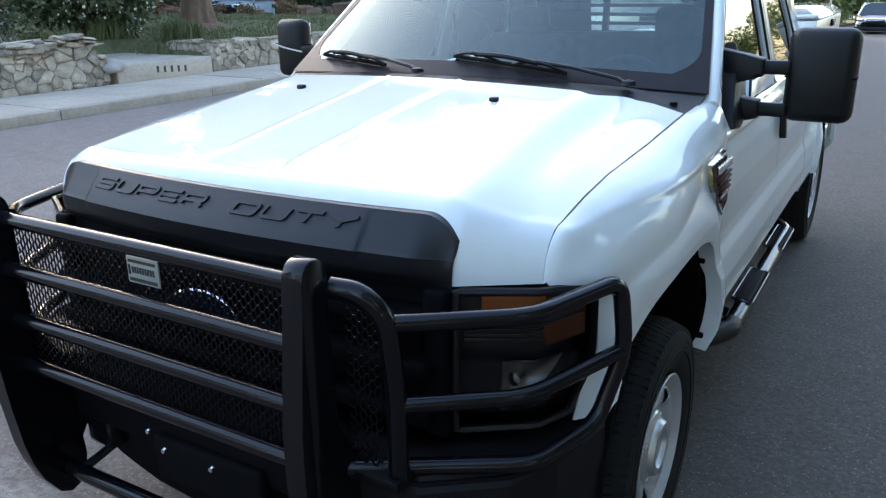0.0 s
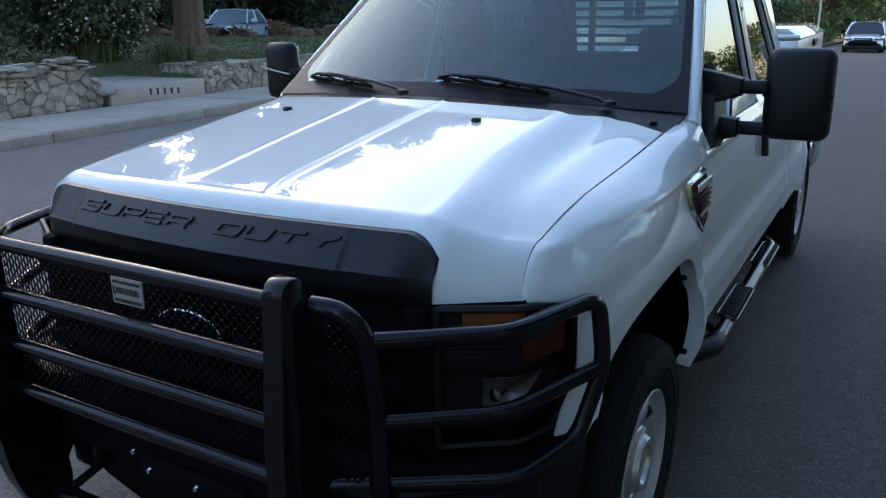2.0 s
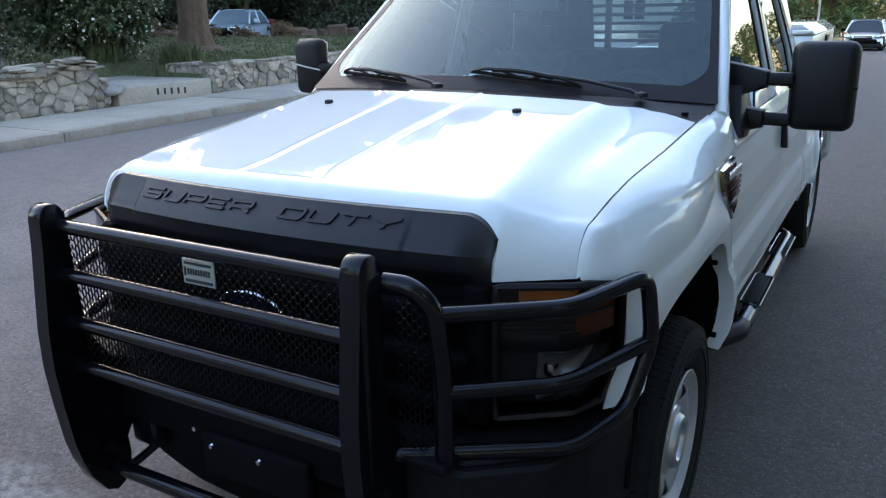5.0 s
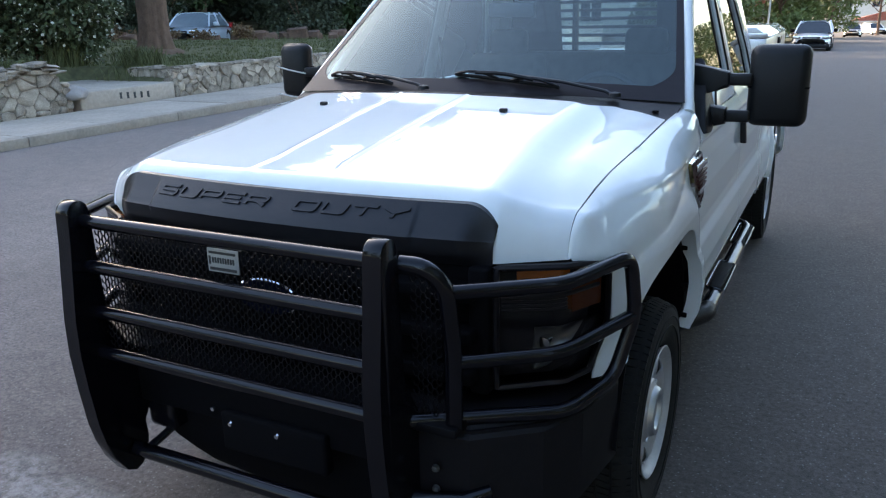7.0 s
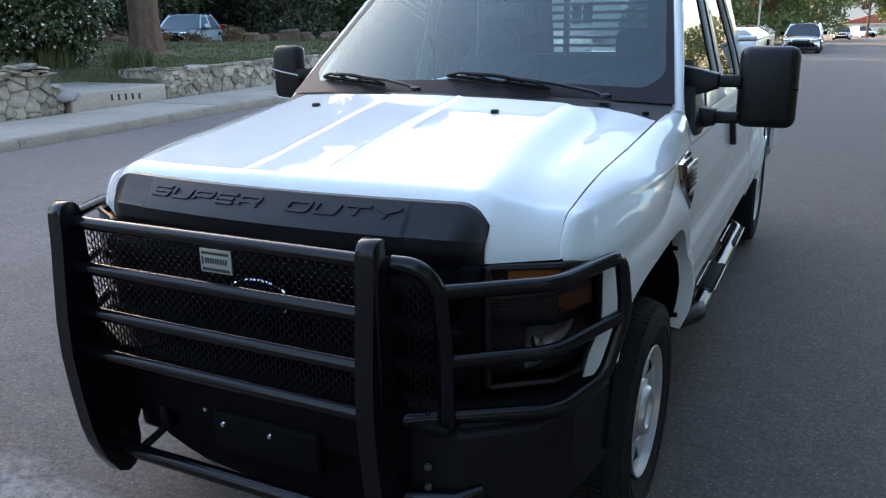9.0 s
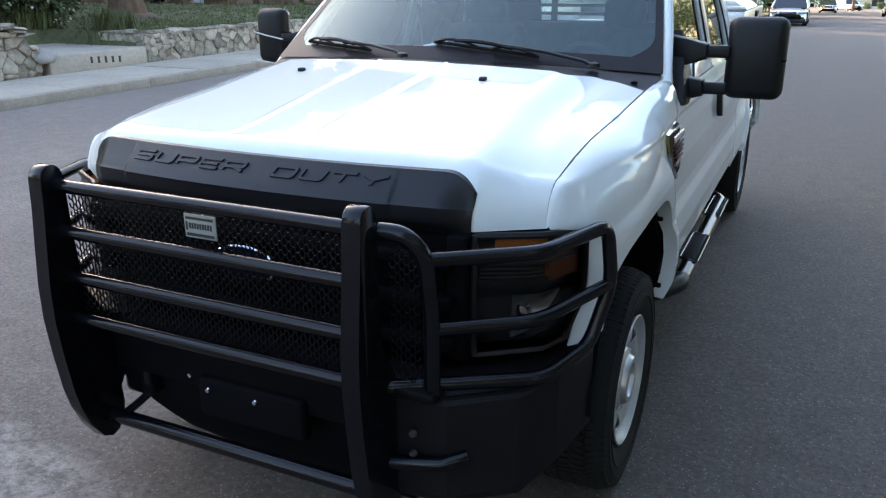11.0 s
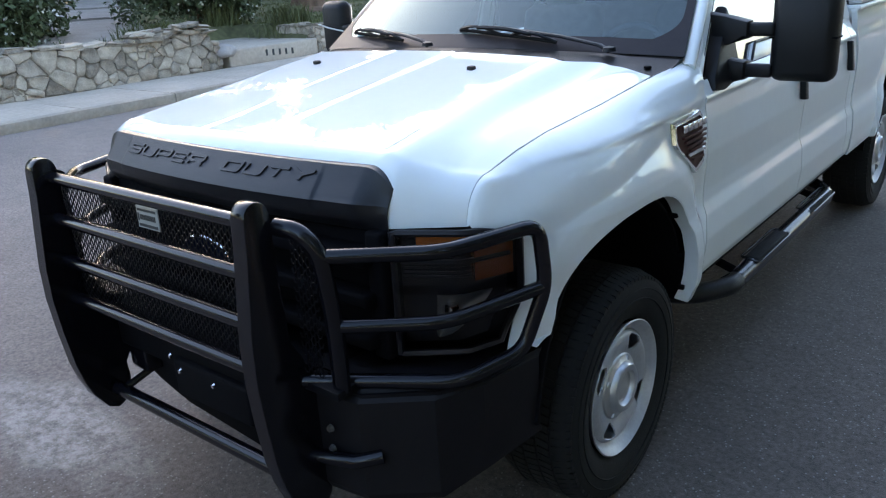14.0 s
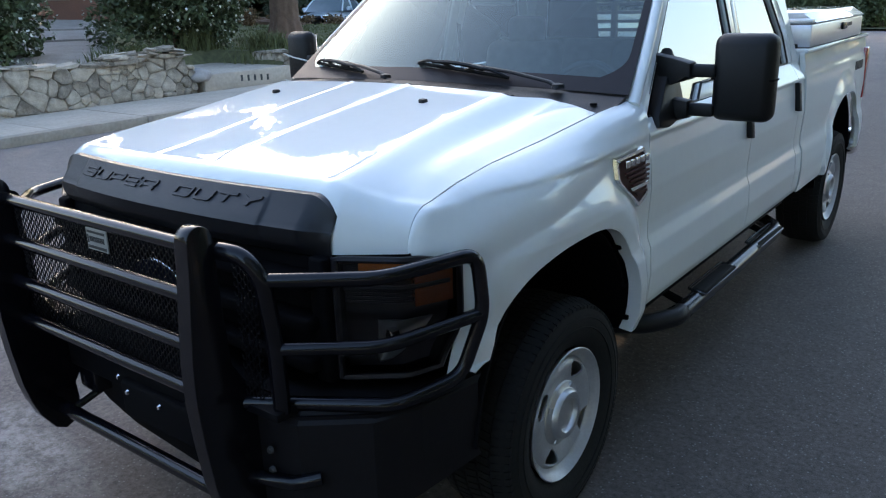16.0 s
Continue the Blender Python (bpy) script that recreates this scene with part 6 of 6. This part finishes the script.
# ---------------- houses ----------------
def house(name, label, m, w, d, h, wall, roof_h, windows, z_under=0.6, frame_paint=None):
    """A one storey house; its front wall lies along x at y = 0 of m, and it reaches back to y = d."""
    b = thing(name, label, "house", at=m)
    bm = bmesh.new()
    cuts = sorted(windows)
    xs = [0.0]
    for x0, x1, z0, z1 in cuts:
        xs += [x0, x1]
    xs.append(w)
    for a, c in zip(xs[::2], xs[1::2]):
        box(a, c, 0, 0.2, -z_under, h, bm=bm)
    for x0, x1, z0, z1 in cuts:
        box(x0, x1, 0, 0.2, -z_under, z0, bm=bm)
        box(x0, x1, 0, 0.2, z1, h, bm=bm)
    part("front_wall", bm, wall, b, smooth=False)
    part("back_wall", box(0, w, d - 0.2, d, -z_under, h), wall, b, smooth=False)
    for x in (0, w - 0.2):
        part("side_wall", box(x, x + 0.2, 0.2, d - 0.2, -z_under, h), wall, b, smooth=False)
    for x0, x1, z0, z1 in cuts:
        wi = part("window", box(x0, x1, 0.08, 0.12, z0, z1), PANE, b, smooth=False)
        for q in ((x0 - 0.06, x1 + 0.06, z0 - 0.09, z0), (x0 - 0.06, x1 + 0.06, z1, z1 + 0.08), (x0 - 0.06, x0 + 0.03, z0, z1), (x1 - 0.03, x1 + 0.06, z0, z1), ((x0 + x1) / 2 - 0.025, (x0 + x1) / 2 + 0.025, z0, z1)):
            part("window_frame", box(q[0], q[1], -0.05, 0.14, q[2], q[3], 0.01, 1), frame_paint or TRIM, wi, smooth=False)
    o = 0.6
    bm = bmesh.new()
    v = [bm.verts.new(p) for p in ((-o, -o, h), (w + o, -o, h), (w + o, d + o, h), (-o, d + o, h), (d / 2, d / 2, h + roof_h), (w - d / 2, d / 2, h + roof_h))]
    for f in ((0, 1, 5, 4), (1, 2, 5), (2, 3, 4, 5), (3, 0, 4)):
        bm.faces.new([v[i] for i in f])
    rf = part("roof", bm, ROOF, b, smooth=False, thick=0.15)
    nrow = 16
    for i in range(nrow):
        t = i / nrow
        part("tile_course", box(-o + (d / 2 + o) * t, w + o - (d / 2 + o) * t, -o + (d / 2 + o) * t - 0.04, -o + (d / 2 + o) * t + 0.06, h + roof_h * t + 0.01, h + roof_h * t + 0.06), ROOF, rf, smooth=False)
    part("fascia", box(-o, w + o, -o - 0.03, -o, h - 0.16, h + 0.02), TRIM, b, smooth=False)
    return b


house("brick_house", "red brown brick house with pale window frame behind bushes", Matrix.Translation((-25.2, 2.0, 1.46)) @ Matrix.Rotation(radians(90), 4, "Z"), 17.0, 9.0, 2.9, BRICK, 2.2, [(9.2, 10.6, 0.72, 2.05), (3.0, 4.6, 0.72, 2.05)], frame_paint=SHADETRIM)
house("stucco_house", "pale stucco house with red tiled roof across the end", Matrix.Translation((0.6, 150, -3.8)), 30, 10, 2.2, STUCCO, 1.5, [(2.6, 4.0, 0.7, 1.7), (6.4, 8.2, 0.7, 1.7), (14, 16, 0.7, 1.7)])
house("white_house", "tall white house on higher ground beyond the street", Matrix.Translation((-3.5, 190, -0.6)), 12, 9, 5.5, STUCCO, 2.0, [(2.0, 3.4, 0.9, 2.2), (7.0, 8.4, 0.9, 2.2)], 5.0)
# made-up house that brightens the gaps between the rack's slats
house("stucco_house", "long pale stucco house added as bright backdrop to the rear window", Matrix.Translation((-21.5, 47, 0.0)), 10.5, 8, 3.1, STUCCO, 1.8, [(2.0, 3.6, 0.9, 2.0), (7.4, 8.8, 0.9, 2.0)], 1.5)
house("white_house", "small white house half hidden behind street trees", Matrix.Translation((-11.5, 76, -1.5)), 7, 8, 2.7, STUCCO, 1.6, [(2.0, 3.4, 0.9, 2.0)])
house("stucco_house", "pale stucco house with tiled roof across the street", Matrix.Translation((24, -4, 0.0)) @ Matrix.Rotation(radians(-90), 4, "Z") @ Matrix.Translation((-26, 0, 0)), 22, 9, 2.8, STUCCO, 2.0, [(3, 5, 0.9, 2.0), (9, 11, 0.9, 2.0), (15, 17, 0.9, 2.0)])
# house behind the camera, added only for what the truck reflects
house("stucco_house", "pale stucco house with red tiled roof, unseen, added for reflections", Matrix.Translation((-6, -34, 0.0)) @ Matrix.Rotation(radians(180), 4, "Z") @ Matrix.Translation((-18, 0, 0)), 18, 9, 2.8, STUCCO, 2.0, [(3, 5, 0.9, 2.0), (12, 14, 0.9, 2.0)])


# ---------------- parked cars ----------------
def car(name, label, m, paint, L, W, H, nose, tail, dark_low, group="parked cars", glass=None):
    """A parked car, nose towards -y, with belt at 0.6 H."""
    c = thing(name, label, "car", group, at=m)
    belt, sill = H * 0.63, 0.28
    ys = [0, 0.04, 0.12, 0.25, nose, nose + 0.1, L * 0.6, L - tail, L - 0.15, L - 0.03, L]
    zt = [0.62, 0.70, belt * 0.80, belt * 0.86, belt * 0.97, belt, belt * 1.02, belt * 1.02, belt * 0.98, belt * 0.85, 0.65]
    wd = [0.36, 0.42, 0.45, 0.475, 0.495, 0.5, 0.5, 0.5, 0.48, 0.46, 0.42]
    def bp(u, v):
        y = u * L
        zz, ww = lerp(y, ys, zt), lerp(y, ys, wd) * W
        a = math.pi * v
        x = -math.copysign(abs(math.cos(a)) ** 0.45, math.cos(a)) * ww
        return (x, y - L / 2, sill + (zz - sill) * math.sin(a) ** 0.5)
    part("body", grid(bp, 60, 26), paint, c, thick=0.02, angle=50)
    part("lower_trim", box(-W * 0.47, W * 0.47, -L / 2 - 0.01, L / 2, 0.18, 0.38 if dark_low else 0.31, 0.05), DARK if not dark_low else PLASTIC, c)
    y0, y1, y2, y3 = nose - 0.05, nose + H * 0.50, L - tail - 0.25, L - tail + 0.25
    def gp(u, v):
        a = math.pi * v
        k = math.sin(a) ** 0.55
        yb, yt = y0 + (y3 - y0) * u, y1 + (y2 - y1) * u
        y = yb + (yt - yb) * k
        wb = W * 0.47 - (W * 0.11) * k
        return (-math.copysign(abs(math.cos(a)) ** 0.35, math.cos(a)) * wb, y - L / 2, belt * 0.97 + (H - belt * 0.97) * k)
    part("glasshouse", grid(gp, 16, 24), glass or PANE, c, angle=50)
    for uu, nm in ((0.0, "windscreen"), (1.0, "rear_screen")):
        bm = bmesh.new()
        bm.faces.new([bm.verts.new(gp(uu, i / 24)) for i in range(25)])
        part(nm, bm, glass or PANE, c, smooth=False)
    part("roof", grid(lambda u, v: (lambda q: (q[0] * 1.01, q[1], q[2] + 0.012))(gp(-0.02 + 1.04 * u, 0.24 + 0.52 * v)), 10, 12), paint, c, thick=0.02)
    for sx in (-1, 1):
        for yb, yt in ((y0, y1), (y3, y2), ((y0 + y3) / 2, (y1 + y2) / 2)):
            part("pillar", tube([(sx * W * 0.475, yb - L / 2, belt * 0.97), (sx * W * 0.42, (yb + yt) / 2 - L / 2, (belt + H) / 2), (sx * W * 0.365, yt - L / 2, H - 0.02)], 0.035, 8), paint, c)
        part("headlamp", box(sx * W * 0.36 - 0.17, sx * W * 0.36 + 0.17, -L / 2 - 0.012, -L / 2 + 0.16, 0.60, 0.73, 0.03), CHROME, c)
        part("fog_lamp", box(sx * W * 0.38 - 0.07, sx * W * 0.38 + 0.07, -L / 2 - 0.02, -L / 2 + 0.05, 0.38, 0.46, 0.02), BEZEL, c)
        part("door_mirror", box(sx * (W * 0.5 + 0.09) - 0.09, sx * (W * 0.5 + 0.09) + 0.09, nose + 0.30 - L / 2, nose + 0.42 - L / 2, belt, belt + 0.15, 0.04), DARK if dark_low else paint, c)
        part("tail_lamp", box(sx * W * 0.42 - 0.08, sx * W * 0.42 + 0.08, L / 2 - 0.06, L / 2 + 0.01, 0.70, 0.92, 0.02), RED, c)
        part("roof_rail", tube([(sx * W * 0.33, y1 + 0.15 - L / 2, H + 0.0), (sx * W * 0.34, y1 + 0.3 - L / 2, H + 0.05), (sx * W * 0.34, y2 - 0.2 - L / 2, H + 0.05), (sx * W * 0.33, y2 - L / 2, H)], 0.018, 6), DARK, c) if dark_low else None
        for yy in (0.19 * L, 0.80 * L):
            wh = bpy.data.objects.new("wheel", None)
            scene.collection.objects.link(wh)
            wh.parent = c
            r = 0.34 if dark_low else 0.32
            wh.matrix_basis = Matrix.Translation((sx * (W / 2 - 0.11), yy - L / 2, r)) @ Matrix.Rotation(0 if sx > 0 else math.pi, 4, "Z")
            part("tyre", lathe([(r * 0.62, -0.10), (r * 0.8, -0.115), (r * 0.97, -0.10), (r, -0.07), (r, 0.07), (r * 0.97, 0.10), (r * 0.8, 0.115), (r * 0.62, 0.10)], 28), RUBBER, wh)
            part("rim", lathe([(r * 0.64, 0.095), (r * 0.58, 0.075), (r * 0.3, 0.06), (r * 0.15, 0.085), (0, 0.085)], 24), CARSILVER, wh)
    part("grille", box(-W * 0.22, W * 0.22, -L / 2 - 0.022, -L / 2 + 0.05, 0.54, 0.70, 0.03), BEZEL, c)
    part("grille_bar", box(-W * 0.21, W * 0.21, -L / 2 - 0.034, -L / 2 - 0.01, 0.625, 0.65, 0.006), CHROME, c)
    part("air_intake", box(-W * 0.22, W * 0.22, -L / 2 - 0.02, -L / 2 + 0.06, 0.36, 0.44, 0.03), DARK, c)
    return c


def parked(x, y, rz=0.0, z=None):
    z = ground_z(x, y) if z is None else z
    return Matrix.Translation((x, y, z)) @ Matrix.Rotation(radians(rz), 4, "Z")


car("estate_car", "silver crossover car with dark lower trim parked on road", parked(-0.40, 40.8), CARSILVER, 4.5, 1.70, 1.35, 1.35, 0.5, True)
car("saloon_car", "white saloon car parked far down the road", parked(1.0, 90.0), CARWHITE, 4.4, 1.64, 1.26, 1.45, 0.9, False)
car("saloon_car", "white saloon car parked beyond another white car", parked(3.1, 112.0, 25), CARWHITE, 4.5, 1.70, 1.38, 1.28, 0.92, False)
car("saloon_car", "dark saloon car parked at the kerb", parked(6.0, 70.0, -8), CARDARK, 4.6, 1.80, 1.45, 1.30, 0.9, False)
car("saloon_car", "pale blue saloon car parked beyond the lawn tree", parked(-21.3, 21.3, 24, yard_z(-21.3, 21.3) - 0.02), CARBLUE, 4.2, 1.66, 1.32, 1.25, 0.90, False, glass=CARGLASS)
# street pole beside the road
pole = thing("street_pole", "thin pale metal pole beside the road", "pole")
part("shaft", tube([(-3.6, 52.5, ground_z(0, 52.5) - 0.1), (-3.6, 52.5, ground_z(0, 52.5) + 4.2)], 0.06, 10), TRIM, pole)
part("sign_panel", box(-3.9, -3.3, 52.42, 52.46, ground_z(0, 52.5) + 3.3, ground_z(0, 52.5) + 3.9), TRIM, pole)
